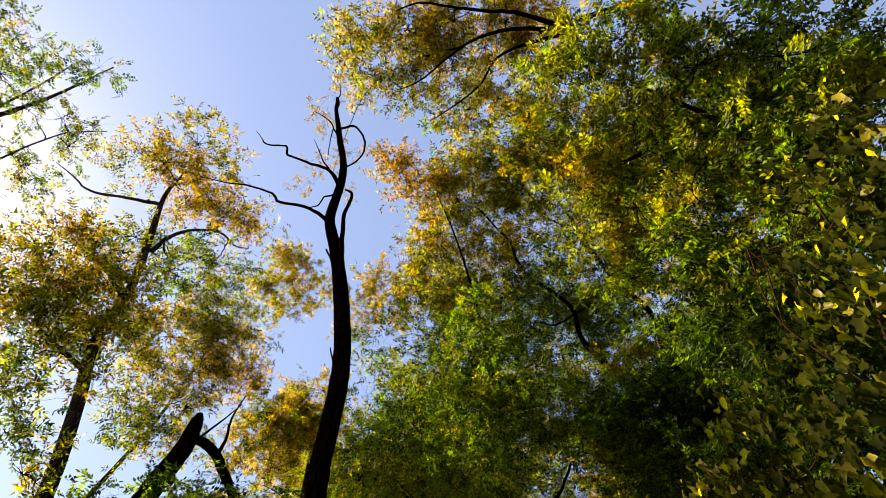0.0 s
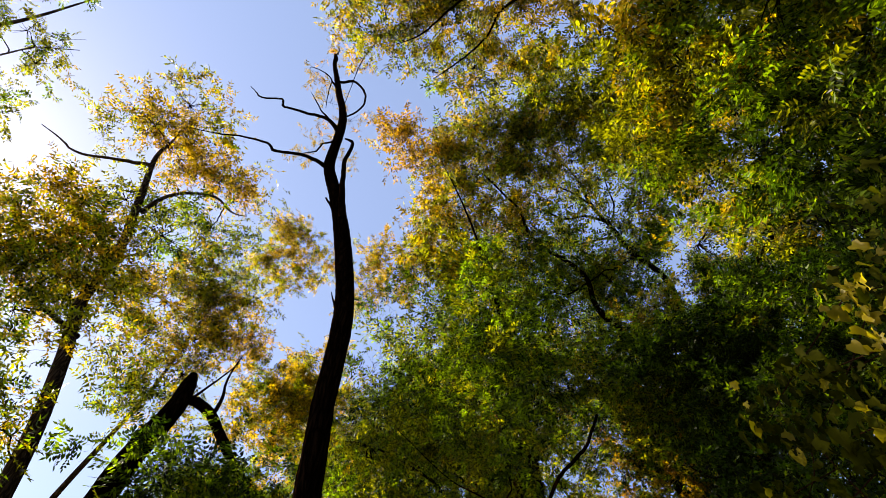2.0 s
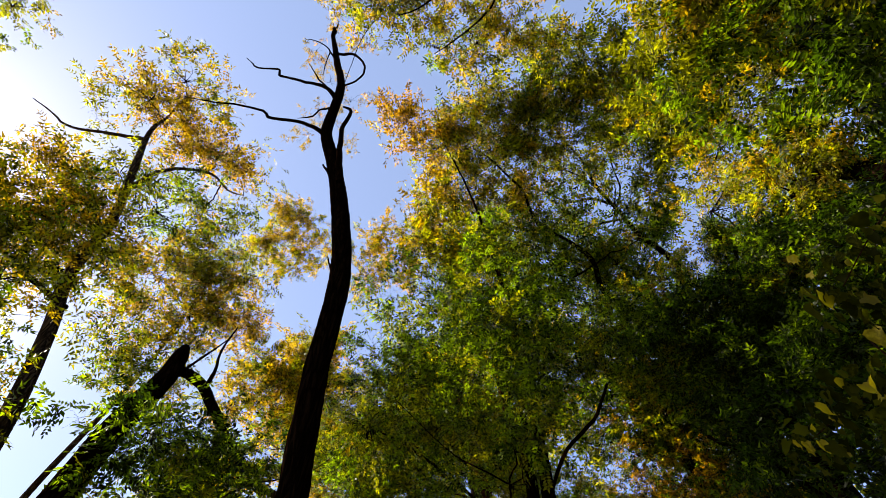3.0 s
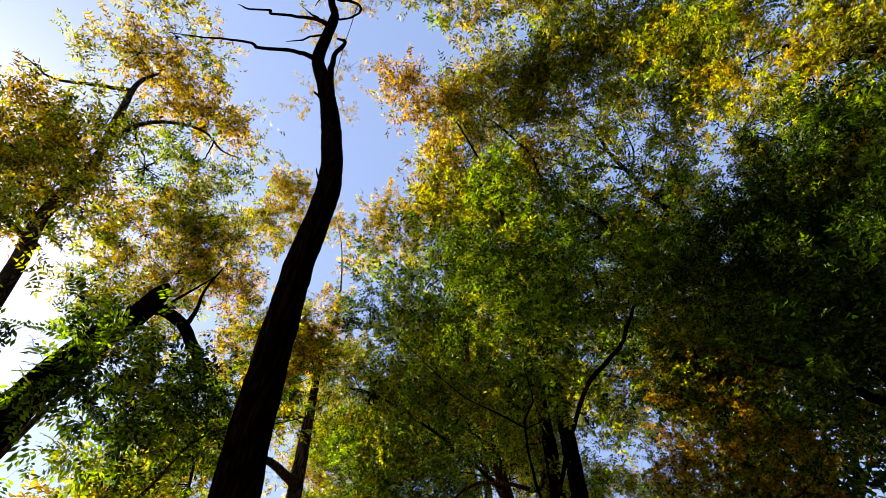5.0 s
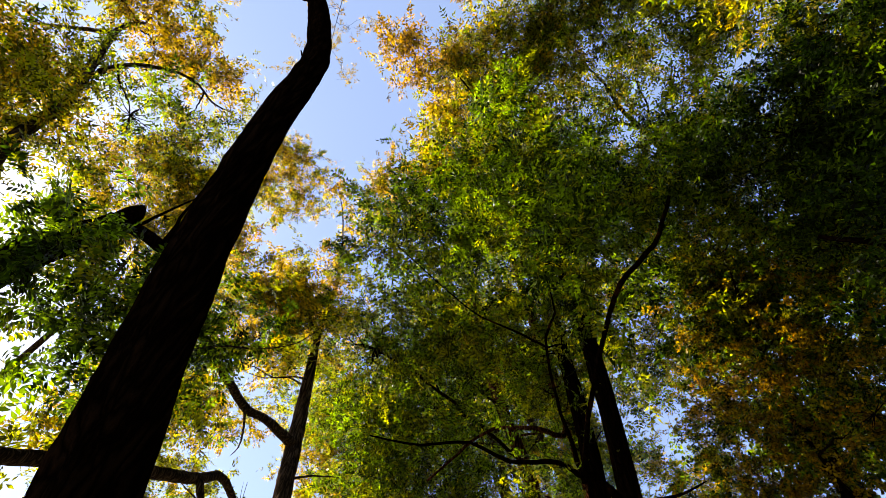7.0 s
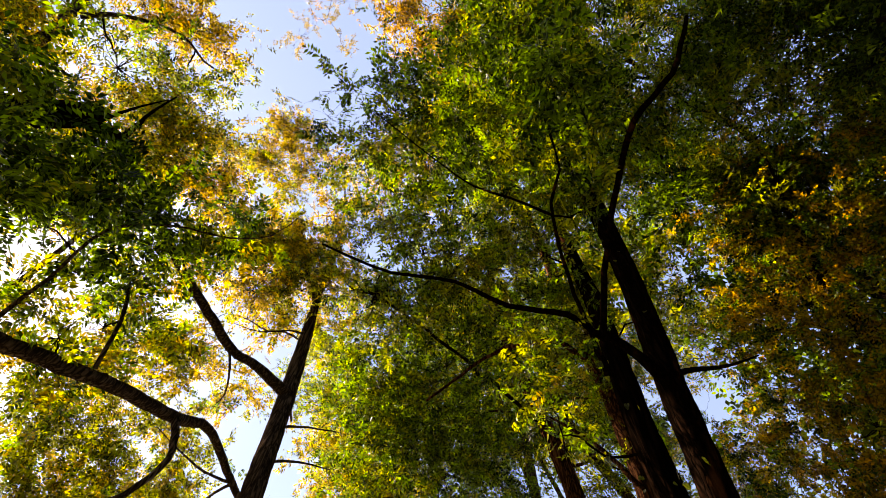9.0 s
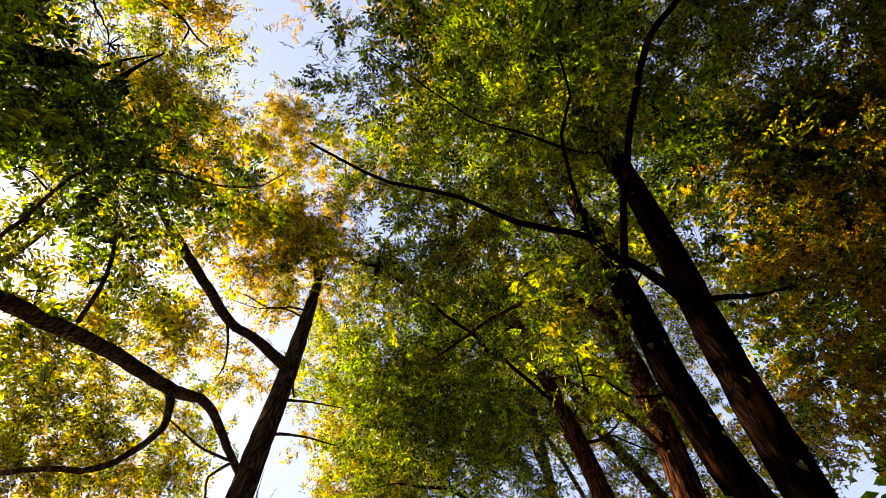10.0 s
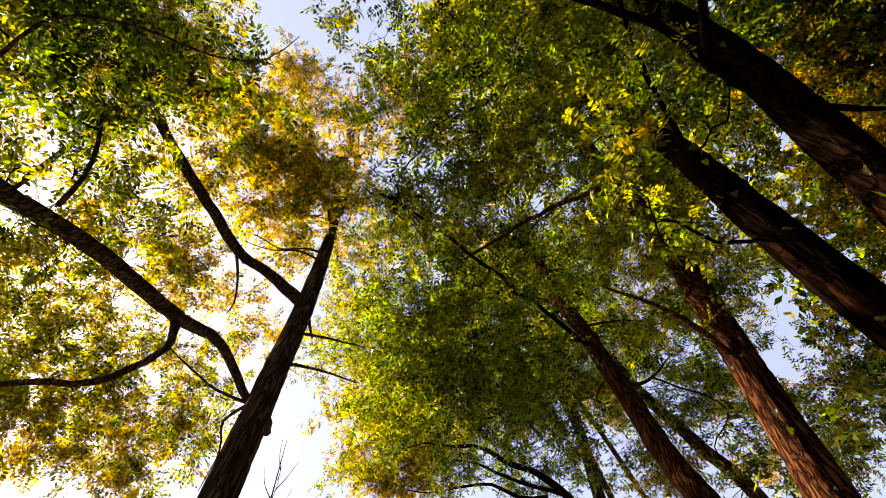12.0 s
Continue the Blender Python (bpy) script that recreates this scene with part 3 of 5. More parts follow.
tree.limb([(-6.5, 16.2, 7.85, 0.085), (-6.12, 16.18, 6.9, 0.06), (-6.38, 15.86, 5.9, 0.047), (-7.1, 15.6, 5.75, 0.04), (-8.0, 15.4, 5.5, 0.032), (-9.0, 15.3, 5.2, 0.02)])
tree.limb([(-5.87, 13.6, 6.37, 0.035), (-5.9, 13.46, 6.92, 0.032), (-5.81, 13.14, 7.38, 0.029), (-5.95, 12.76, 7.9, 0.018)], "branch", 7)
tree.limb([(-6.07, 15.94, 9.61, 0.035), (-6.21, 16.53, 9.42, 0.024), (-6.39, 16.94, 9.28, 0.018), (-6.64, 17.16, 9.22, 0.01)], "branch", 7, hold=False)
tree.limb([(-5.3, 17.6, 10.0, 0.06), (-5.35, 18.1, 9.9, 0.04), (-5.4, 18.5, 9.8, 0.025)], "branch", 8, hold=False)
tree.limb([(-5.5, 17.5, 12.11, 0.035), (-5.8, 17.25, 11.99, 0.025), (-6.31, 17.09, 11.81, 0.02), (-6.77, 16.62, 11.8, 0.015), (-7.22, 16.3, 11.68, 0.01)], "branch", 7)
tree.limb([(-5.1, 17.5, 8.7, 0.04), (-4.8, 18.1, 9.2, 0.025), (-4.2, 18.8, 9.6, 0.012)], "branch", 7)
tree.limb([(-5.0, 17.4, 7.7, 0.04), (-4.7, 18.2, 8.3, 0.025), (-4.2, 18.9, 8.6, 0.012)], "branch", 7)
tree.limb([(-6.35, 12.4, 5.9, 0.035), (-5.77, 12.1, 6.34, 0.025), (-5.18, 11.74, 6.95, 0.021), (-4.64, 11.99, 7.47, 0.017), (-4.11, 12.46, 7.89, 0.014), (-3.6, 12.64, 8.22, 0.01), (-3.13, 12.46, 8.5, 0.006)], "branch", 7)
tree.limb([(-5.55, 17.60, 13.40, 0.045), (-5.56, 16.83, 13.85, 0.033), (-5.84, 15.94, 13.93, 0.020), (-6.27, 15.22, 14.01, 0.008)], "branch", 7, hold=False)
tree.limb([(-5.58, 17.55, 14.00, 0.040), (-5.16, 16.92, 14.76, 0.025), (-5.24, 15.98, 15.24, 0.010)], "branch", 7, hold=False)
tree.limb([(-5.45, 17.70, 11.90, 0.030), (-5.99, 17.34, 12.04, 0.023), (-6.56, 17.05, 11.77, 0.015), (-7.18, 16.60, 11.69, 0.008)], "branch", 7, hold=False)
tree.limb([(-6.50, 18.90, 8.40, 0.040), (-7.00, 18.43, 8.38, 0.029), (-7.35, 17.78, 8.44, 0.019), (-7.67, 17.08, 8.54, 0.008)], "branch", 7, hold=False)
tree.limb([(-6.50, 18.90, 8.40, 0.040), (-7.11, 19.12, 8.23, 0.030), (-7.43, 19.81, 8.06, 0.020), (-8.15, 20.61, 7.77, 0.010)], "branch", 7, hold=False)
tree.limb([(-5.6, 17.6, 14.2, 0.07), (-5.2, 16.9, 15.4, 0.05), (-5, 16.2, 16.5, 0.03)])
tree.clumps([(-7.00, 14.89, 12.41, 0.90, 0.44, 0.71), (-6.25, 15.45, 13.21, 0.97, 0.43, 0.60), (-5.69, 15.50, 14.59, 0.94, 0.39, 0.62),
             (-5.49, 16.61, 14.25, 0.72, 0.39, 0.55), (-7.59, 14.94, 12.02, 0.78, 0.43, 0.60), (-8.05, 16.62, 10.91, 0.63, 0.39, 0.62),
             (-6.79, 16.21, 12.62, 0.77, 0.39, 0.69), (-5.04, 17.21, 14.72, 0.69, 0.34, 0.54), (-6.22, 16.82, 13.24, 0.69, 0.34, 0.57),
             (-6.97, 14.60, 13.71, 0.79, 0.34, 0.54)], leaf=0.065)

tree.clumps([(-9.28, 15.69, 8.75, 0.78, 0.37, 0.51), (-9.95, 16.47, 8.24, 0.80, 0.37, 0.51), (-9.76, 17.60, 9.37, 0.92, 0.37, 0.54),
             (-10.29, 18.09, 8.25, 0.98, 0.40, 0.54), (-10.01, 19.35, 9.26, 0.98, 0.40, 0.58), (-9.23, 19.96, 9.50, 0.73, 0.33, 0.51),
             (-8.19, 15.99, 9.72, 0.69, 0.40, 0.57), (-7.87, 14.81, 9.17, 0.62, 0.40, 0.46), (-9.53, 21.24, 9.57, 0.69, 0.37, 0.51),
             (-8.79, 19.75, 10.17, 0.53, 0.27, 0.48), (-10.03, 17.61, 7.05, 0.59, 0.40, 0.58), (-8.90, 15.07, 7.91, 0.51, 0.33, 0.46)], leaf=0.06)

tree.clumps([(-9.80, 17.94, 10.73, 0.66, 0.33, 0.62), (-8.75, 20.09, 13.01, 0.69, 0.33, 0.64), (-11.20, 20.12, 8.84, 0.78, 0.33, 0.58)], leaf=0.06)

tree.clumps([(-8.21, 13.98, 22.95, 1.16, 0.42, 0.69), (-9.28, 14.73, 22.00, 1.08, 0.42, 0.69), (-7.02, 15.61, 22.18, 1.30, 0.34, 0.69),
             (-8.69, 15.85, 21.38, 1.03, 0.34, 0.69), (-7.50, 14.30, 22.99, 0.93, 0.29, 0.69), (-4.35, 15.16, 23.19, 0.95, 0.34, 0.69),
             (-3.07, 16.25, 22.57, 1.43, 0.40, 0.69), (-4.60, 16.87, 21.81, 1.25, 0.29, 0.69), (-1.83, 15.55, 23.23, 1.09, 0.40, 0.69)], leaf=0.06)

tree.clumps([(-5.70, 9.61, 7.05, 0.52, 0.36, 0.26), (-5.45, 10.25, 7.15, 0.50, 0.33, 0.27), (-6.01, 10.75, 7.31, 0.61, 0.36, 0.22),
             (-5.51, 11.24, 7.64, 0.57, 0.36, 0.18), (-6.08, 11.61, 7.01, 0.54, 0.33, 0.20), (-5.39, 11.92, 7.93, 0.53, 0.33, 0.22),
             (-5.12, 12.65, 8.10, 0.56, 0.18, 0.34), (-4.62, 12.80, 8.61, 0.50, 0.18, 0.32), (-4.20, 13.04, 9.11, 0.42, 0.29, 0.39),
             (-6.66, 12.20, 6.90, 0.42, 0.26, 0.27), (-6.16, 12.49, 7.30, 0.44, 0.26, 0.34), (-5.90, 12.87, 8.07, 0.48, 0.26, 0.32)], leaf=0.072, thick=1.3, big=2.2)

tree.clumps([(-5.86, 11.95, 7.59, 0.53, 0.34, 0.19), (-5.34, 11.95, 7.96, 0.55, 0.37, 0.14), (-4.74, 12.24, 8.35, 0.53, 0.34, 0.16),
             (-4.26, 12.24, 9.14, 0.43, 0.30, 0.13), (-5.54, 12.90, 7.82, 0.45, 0.30, 0.26), (-4.68, 13.01, 8.92, 0.37, 0.28, 0.21),
             (-6.23, 13.45, 7.18, 0.37, 0.22, 0.35), (-5.98, 12.34, 6.83, 0.35, 0.28, 0.26), (-4.70, 11.82, 8.35, 0.45, 0.34, 0.14),
             (-6.28, 13.12, 6.49, 0.28, 0.19, 0.26)], leaf=0.072, thick=0.8, big=2.2)

tree.clumps([(-7.52, 14.90, 6.86, 0.40, 0.46, 0.51), (-8.50, 16.20, 8.29, 0.52, 0.46, 0.51), (-7.11, 15.10, 8.67, 0.45, 0.46, 0.54),
             (-6.81, 14.33, 7.10, 0.30, 0.40, 0.46), (-9.83, 16.80, 7.99, 0.55, 0.53, 0.51), (-9.11, 17.38, 8.49, 0.51, 0.46, 0.54),
             (-9.02, 19.11, 8.91, 0.57, 0.53, 0.54), (-9.82, 17.78, 7.24, 0.62, 0.53, 0.58), (-9.90, 19.12, 7.82, 0.70, 0.53, 0.58),
             (-9.67, 20.67, 8.41, 0.68, 0.53, 0.58), (-9.05, 19.16, 10.47, 0.58, 0.46, 0.60), (-7.61, 16.61, 10.33, 0.51, 0.53, 0.69),
             (-6.82, 15.49, 13.64, 0.69, 0.53, 0.61)], leaf=0.055)

tree.clumps([(-6.41, 9.66, 6.40, 0.42, 0.64, 0.15), (-6.24, 9.96, 7.19, 0.47, 0.64, 0.15), (-5.88, 10.70, 7.70, 0.52, 0.64, 0.15),
             (-5.31, 11.37, 7.52, 0.53, 0.64, 0.17), (-5.93, 10.76, 6.74, 0.47, 0.64, 0.19), (-6.23, 10.30, 5.95, 0.41, 0.57, 0.19),
             (-6.94, 13.99, 8.34, 0.57, 0.63, 0.52), (-7.74, 13.89, 7.60, 0.62, 0.63, 0.52), (-7.87, 12.83, 6.79, 0.54, 0.63, 0.49),
             (-7.26, 9.52, 7.27, 0.32, 0.57, 0.20)], leaf=0.072)

tree.clumps([(-8.50, 17.14, 11.26, 0.61, 0.53, 0.57), (-8.31, 18.48, 12.00, 0.58, 0.53, 0.64), (-8.21, 20.07, 12.36, 0.52, 0.40, 0.68),
             (-9.18, 19.03, 10.90, 0.58, 0.46, 0.49), (-9.15, 20.82, 10.96, 0.52, 0.40, 0.47), (-9.82, 21.05, 10.07, 0.66, 0.46, 0.49),
             (-6.00, 18.83, 14.38, 0.52, 0.33, 0.53)], leaf=0.065)
tree.clumps([(-6.78, 15.29, 14.56, 0.75, 0.54, 0.73), (-6.01, 16.02, 14.69, 0.76, 0.63, 0.73), (-5.26, 15.74, 15.59, 0.67, 0.55, 0.69),
             (-5.40, 17.24, 15.06, 0.65, 0.55, 0.69), (-6.11, 17.29, 14.19, 0.69, 0.54, 0.73), (-7.02, 16.58, 13.45, 0.68, 0.54, 0.73),
             (-7.03, 18.06, 13.39, 0.61, 0.55, 0.69), (-5.83, 18.87, 14.74, 0.59, 0.46, 0.52), (-5.97, 20.57, 14.93, 0.63, 0.46, 0.44),
             (-7.02, 22.19, 14.64, 0.69, 0.46, 0.41)], leaf=0.058)
tree.finish("bright yellow and yellow-green feathery leaves")

# ---- slim locust between the forked and the broad tree ----
tree = Tree("locust_tree", (-13.2, 15.4, 0), "slim locust tree with thin brownish-green foliage", seed=16, bark=BARK_GREY, fine=0.7)
tree.limb([(-13.2, 15.4, -0.2, 0.17), (-12.8, 15.2, 5, 0.13), (-11.8, 14.6, 9, 0.09), (-10.2, 13.6, 12, 0.06), (-9.2, 12.6, 14, 0.04), (-8.6, 12, 16, 0.02)], "trunk", 14)
tree.clumps([(-10.03, 11.50, 14.33, 1.22, 0.65, 0.63), (-8.70, 12.02, 14.75, 1.27, 0.65, 0.58), (-8.88, 12.42, 13.45, 1.20, 0.70, 0.68),
             (-9.83, 11.77, 12.58, 0.94, 0.65, 0.63), (-8.06, 12.81, 15.13, 0.93, 0.55, 0.63), (-8.83, 12.76, 12.25, 0.95, 0.55, 0.58),
             (-7.81, 13.97, 14.05, 0.91, 0.70, 0.78), (-9.29, 11.45, 10.75, 0.70, 0.60, 0.48), (-9.08, 11.53, 9.87, 0.72, 0.70, 0.41),
             (-8.84, 13.04, 10.93, 0.81, 0.50, 0.58), (-9.45, 12.07, 17.17, 0.94, 0.50, 0.48), (-8.78, 13.49, 17.77, 0.88, 0.50, 0.53)], leaf=0.075)
tree.finish("thin brownish-green feathery leaves")

# ---- the tree whose crown hangs over the path from high up ----
tree = Tree("locust_tree", (11.5, -3.5, 0), "tall locust tree with a wide overhanging green and yellow crown", seed=17, fine=0.88)
tree.limb([(11.5, -3.5, -0.2, 0.38), (11.3, -3, 6, 0.3), (10.5, -1.5, 13, 0.24), (8.5, 0.3, 19, 0.17), (6.0, 1.6, 22.4, 0.11), (4.3, 2.4, 23.5, 0.06)], "trunk", 18)
tree.limb([(4.7, 2.2, 22.4, 0.12), (2.61, 1.71, 23.0, 0.084), (1.45, 1.68, 22.93, 0.068), (0.07, 1.53, 22.82, 0.052), (-1.28, 1.39, 22.62, 0.036), (-2.16, 1.67, 22.33, 0.02)])
tree.limb([(4.8, 2.2, 22.0, 0.1), (2.54, 2.34, 22.94, 0.075), (1.04, 2.73, 22.84, 0.06), (-0.13, 3.47, 22.55, 0.045), (-1.3, 4.31, 22.16, 0.03), (-2.24, 4.59, 21.82, 0.015)])
tree.limb([(4.8, 2.2, 21.8, 0.1), (2.28, 3.3, 23.03, 0.056), (1.37, 4.56, 22.87, 0.043), (0.16, 5.51, 22.69, 0.029), (-0.84, 6.1, 22.52, 0.015)])
tree.limb([(0.5, 3.0, 22.7, 0.05), (-1.83, 3.97, 24.41, 0.04), (-3.36, 5.0, 25.2, 0.03), (-4.3, 6.0, 25.8, 0.022), (-5.0, 7.3, 25.7, 0.016), (-5.6, 8.6, 25.4, 0.012), (-6.0, 9.6, 25.0, 0.008)], "branch", 7)
tree.clumps([(-3.65, 2.29, 23.69, 1.17, 0.72, 0.63), (-1.80, 2.51, 23.87, 1.42, 0.72, 0.65), (0.09, 2.17, 23.96, 1.42, 0.81, 0.71),
             (-3.87, 4.13, 23.35, 0.92, 0.63, 0.55), (-2.32, 4.71, 23.41, 0.94, 0.63, 0.49), (-0.36, 4.14, 23.63, 1.42, 0.68, 0.63),
             (1.56, 3.21, 23.72, 1.25, 0.72, 0.63), (-0.85, 6.01, 23.67, 1.03, 0.54, 0.49), (0.98, 6.00, 24.16, 1.31, 0.63, 0.58),
             (2.38, 5.47, 24.17, 1.35, 0.68, 0.58), (2.43, 2.11, 23.79, 1.29, 0.81, 0.73), (3.84, 2.49, 23.51, 1.29, 0.90, 0.81),
             (-4.40, 3.24, 23.43, 0.71, 0.54, 0.58)], leaf=0.09)

tree.clumps([(5.45, 2.08, 13.60, 1.00, 0.80, 0.49), (6.57, 2.70, 12.88, 1.00, 0.80, 0.49), (7.20, 1.86, 12.59, 1.00, 0.80, 0.49), (7.99, 2.63, 11.88, 1.00, 0.80, 0.49), (8.10, 1.78, 11.93, 1.00, 0.80, 0.49), (7.77, 3.66, 11.79, 1.00, 0.80, 0.49), (6.99, 3.58, 12.39, 1.00, 0.80, 0.49), (8.45, 3.72, 11.18, 1.00, 0.80, 0.49), (6.23, 3.71, 12.85, 1.00, 0.80, 0.49)], leaf=0.07)
tree.clumps([(-6.57, 6.52, 25.99, 0.50, 0.60, 1.25), (-6.25, 7.16, 25.94, 0.55, 0.60, 1.25), (-6.72, 9.44, 25.25, 0.55, 0.60, 1.25), (-7.74, 10.51, 24.60, 0.45, 0.50, 1.25),
             (-5.18, 8.90, 25.76, 0.55, 0.60, 1.25), (-4.18, 8.56, 26.02, 0.35, 0.60, 1.25), (-4.45, 6.50, 26.42, 0.65, 0.60, 1.25), (-5.46, 11.05, 25.01, 0.45, 0.60, 1.25),
             (-4.86, 5.13, 26.55, 0.60, 0.70, 0.87), (-5.33, 4.64, 26.51, 0.60, 0.70, 0.77), (-7.31, 10.17, 24.85, 0.50, 0.50, 1.25), (-5.72, 5.83, 26.29, 0.45, 0.60, 1.25),
             (-6.06, 7.94, 25.82, 0.40, 0.50, 1.25)], leaf=0.085, thick=0.8, big=1.6)
tree.finish("feathery green and yellow leaves")

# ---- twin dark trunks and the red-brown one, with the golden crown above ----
tree = Tree("leaning_tree", (2.6, 15.7, 0), "dark leaning trunk with lifting bark and a spreading crooked limb", seed=18, bark=BARK_SUNLIT_WORN, group="clustered trunks", fine=0.88)
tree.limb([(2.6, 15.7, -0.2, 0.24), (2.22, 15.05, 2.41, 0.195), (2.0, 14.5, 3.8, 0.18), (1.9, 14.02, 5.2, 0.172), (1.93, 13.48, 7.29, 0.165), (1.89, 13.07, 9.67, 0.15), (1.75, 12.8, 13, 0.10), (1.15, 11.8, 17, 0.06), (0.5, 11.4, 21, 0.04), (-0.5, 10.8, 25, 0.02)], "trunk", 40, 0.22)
tree.limb([(1.85, 13.85, 5.4, 0.09), (1.71, 13.73, 5.6, 0.075), (1.43, 13.54, 5.86, 0.056), (1.1, 13.3, 5.8, 0.05)])
tree.limb([(1.15, 13.35, 5.8, 0.045), (1.37, 12.65, 6.51, 0.04), (1.67, 11.96, 7.16, 0.04), (2.04, 11.3, 7.74, 0.042), (2.63, 10.82, 8.1, 0.04), (2.93, 10.18, 8.54, 0.03)], "branch")
tree.limb([(1.2, 13.4, 5.8, 0.042), (0.74, 12.97, 5.77, 0.036), (0.03, 12.61, 5.56, 0.029), (-0.49, 12.29, 5.65, 0.022), (-1.11, 11.94, 5.37, 0.016), (-1.65, 11.43, 5.14, 0.01)], "branch")
tree.limb([(1.9, 13.75, 5.5, 0.05), (2.11, 13.87, 5.68, 0.037), (2.47, 13.99, 5.81, 0.028), (2.85, 14.08, 5.95, 0.018), (3.3, 14.2, 6.2, 0.01)], "branch", hold=False)
tree.clumps([(-2.19, 10.31, 26.22, 1.27, 0.80, 0.97), (-2.97, 9.57, 26.46, 0.75, 0.80, 0.97), (-0.28, 11.17, 25.89, 1.66, 0.80, 0.66),
             (-1.23, 12.59, 25.15, 1.09, 0.70, 0.74), (0.36, 12.90, 23.83, 1.70, 0.80, 0.58), (1.94, 10.82, 25.95, 1.65, 0.80, 0.55),
             (2.58, 9.68, 26.92, 1.09, 0.80, 0.60), (1.00, 9.64, 27.61, 1.11, 0.70, 0.66), (2.67, 13.44, 23.29, 1.69, 1.00, 0.64),
             (-0.24, 13.89, 22.00, 1.34, 1.00, 0.63), (-0.80, 14.46, 20.33, 1.19, 1.00, 0.56), (0.99, 14.12, 19.28, 1.41, 1.00, 0.56),
             (-1.48, 13.69, 23.31, 0.68, 0.70, 0.74), (3.39, 11.67, 24.22, 1.53, 0.90, 0.58)], leaf=0.1)
tree.finish("golden-yellow feathery leaves")

tree = Tree("leaning_tree", (3.0, 15.6, 0), "dark leaning trunk with shaggy bark carrying low green sprays", seed=19, pairs=5, bark=BARK_SUNLIT_WORN, oval=True, fill=1.4, fine=0.85, group="clustered trunks")
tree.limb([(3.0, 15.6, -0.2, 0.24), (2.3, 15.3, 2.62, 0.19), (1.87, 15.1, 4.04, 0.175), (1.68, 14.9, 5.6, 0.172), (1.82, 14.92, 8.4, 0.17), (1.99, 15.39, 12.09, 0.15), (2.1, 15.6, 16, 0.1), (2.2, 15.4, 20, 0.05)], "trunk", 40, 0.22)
tree.limb([(1.5, 14.75, 6.6, 0.06), (1.28, 14.1, 7.02, 0.035), (1.07, 13.45, 7.37, 0.029), (0.91, 12.41, 7.8, 0.024), (1.05, 11.92, 7.84, 0.018), (0.85, 11.12, 7.97, 0.012)], "branch", 8)
tree.limb([(0.95, 12.6, 7.75, 0.022), (0.35, 12.32, 7.93, 0.018), (-0.18, 12.13, 8.1, 0.014), (-0.66, 11.77, 8.28, 0.01), (-1.6, 11, 8.8, 0.008)], "branch", 8)
tree.clumps([(-2.19, 10.76, 9.92, 0.52, 0.32, 0.36), (-2.70, 11.15, 9.93, 0.43, 0.28, 0.32), (-1.46, 11.21, 9.98, 0.72, 0.39, 0.31),
             (-2.08, 12.04, 10.20, 0.77, 0.35, 0.36), (-0.60, 10.89, 10.12, 0.81, 0.47, 0.25), (-0.79, 12.28, 10.31, 0.89, 0.43, 0.31),
             (0.36, 11.48, 10.00, 0.82, 0.47, 0.23), (0.16, 12.81, 10.15, 0.78, 0.39, 0.29), (1.10, 11.00, 9.50, 0.66, 0.47, 0.26),
             (1.22, 12.09, 9.22, 0.60, 0.39, 0.28), (-1.85, 13.16, 10.41, 0.73, 0.32, 0.37), (-2.86, 13.00, 10.78, 0.51, 0.28, 0.41)], leaf=0.06, thick=0.5, big=2.2)

tree.clumps([(-0.11, 10.15, 10.70, 0.67, 0.43, 0.23), (0.85, 10.14, 10.14, 0.67, 0.47, 0.22), (2.02, 10.89, 9.85, 0.58, 0.35, 0.20),
             (1.94, 10.10, 9.95, 0.56, 0.35, 0.25), (-2.01, 14.82, 11.86, 0.88, 0.32, 0.41), (-0.62, 15.13, 11.85, 1.00, 0.34, 0.41),
             (0.48, 14.99, 11.35, 0.84, 0.32, 0.39), (0.99, 15.56, 10.38, 0.64, 0.25, 0.33), (-1.36, 10.51, 10.10, 0.50, 0.32, 0.27)], leaf=0.06, thick=0.5, big=2.2)

tree.clumps([(1.68, 14.38, 8.13, 0.35, 0.41, 0.37), (2.16, 13.99, 7.47, 0.29, 0.36, 0.37), (2.40, 18.00, 9.61, 0.58, 0.41, 0.44),
             (1.87, 18.67, 9.32, 0.51, 0.41, 0.45), (2.55, 16.76, 9.07, 0.36, 0.36, 0.40), (1.43, 15.61, 9.44, 0.51, 0.41, 0.40),
             (1.11, 14.46, 9.89, 0.59, 0.46, 0.40), (0.19, 15.27, 10.88, 0.68, 0.41, 0.48), (0.73, 13.67, 10.12, 0.53, 0.46, 0.40),
             (1.49, 13.42, 9.46, 0.48, 0.46, 0.36), (1.67, 18.59, 12.50, 0.76, 0.41, 0.45), (-3.15, 17.43, 12.00, 0.78, 0.41, 0.44),
             (-3.86, 16.06, 12.38, 0.59, 0.32, 0.42), (-3.16, 14.06, 10.94, 0.51, 0.36, 0.39)], leaf=0.055, thick=0.7, big=2.1)
tree.clumps([(1.82, 15.19, 9.48, 0.43, 0.59, 0.43), (1.70, 16.09, 9.72, 0.47, 0.66, 0.40), (2.06, 16.67, 9.32, 0.46, 0.66, 0.40),
             (2.24, 17.12, 8.99, 0.46, 0.66, 0.39), (2.33, 17.70, 8.56, 0.42, 0.66, 0.40), (2.44, 18.09, 8.21, 0.37, 0.59, 0.40),
             (2.14, 18.74, 9.16, 0.45, 0.59, 0.43), (1.66, 17.43, 10.80, 0.55, 0.59, 0.43), (0.99, 16.59, 11.35, 0.62, 0.59, 0.47)], leaf=0.055, thick=0.75, big=2.1)
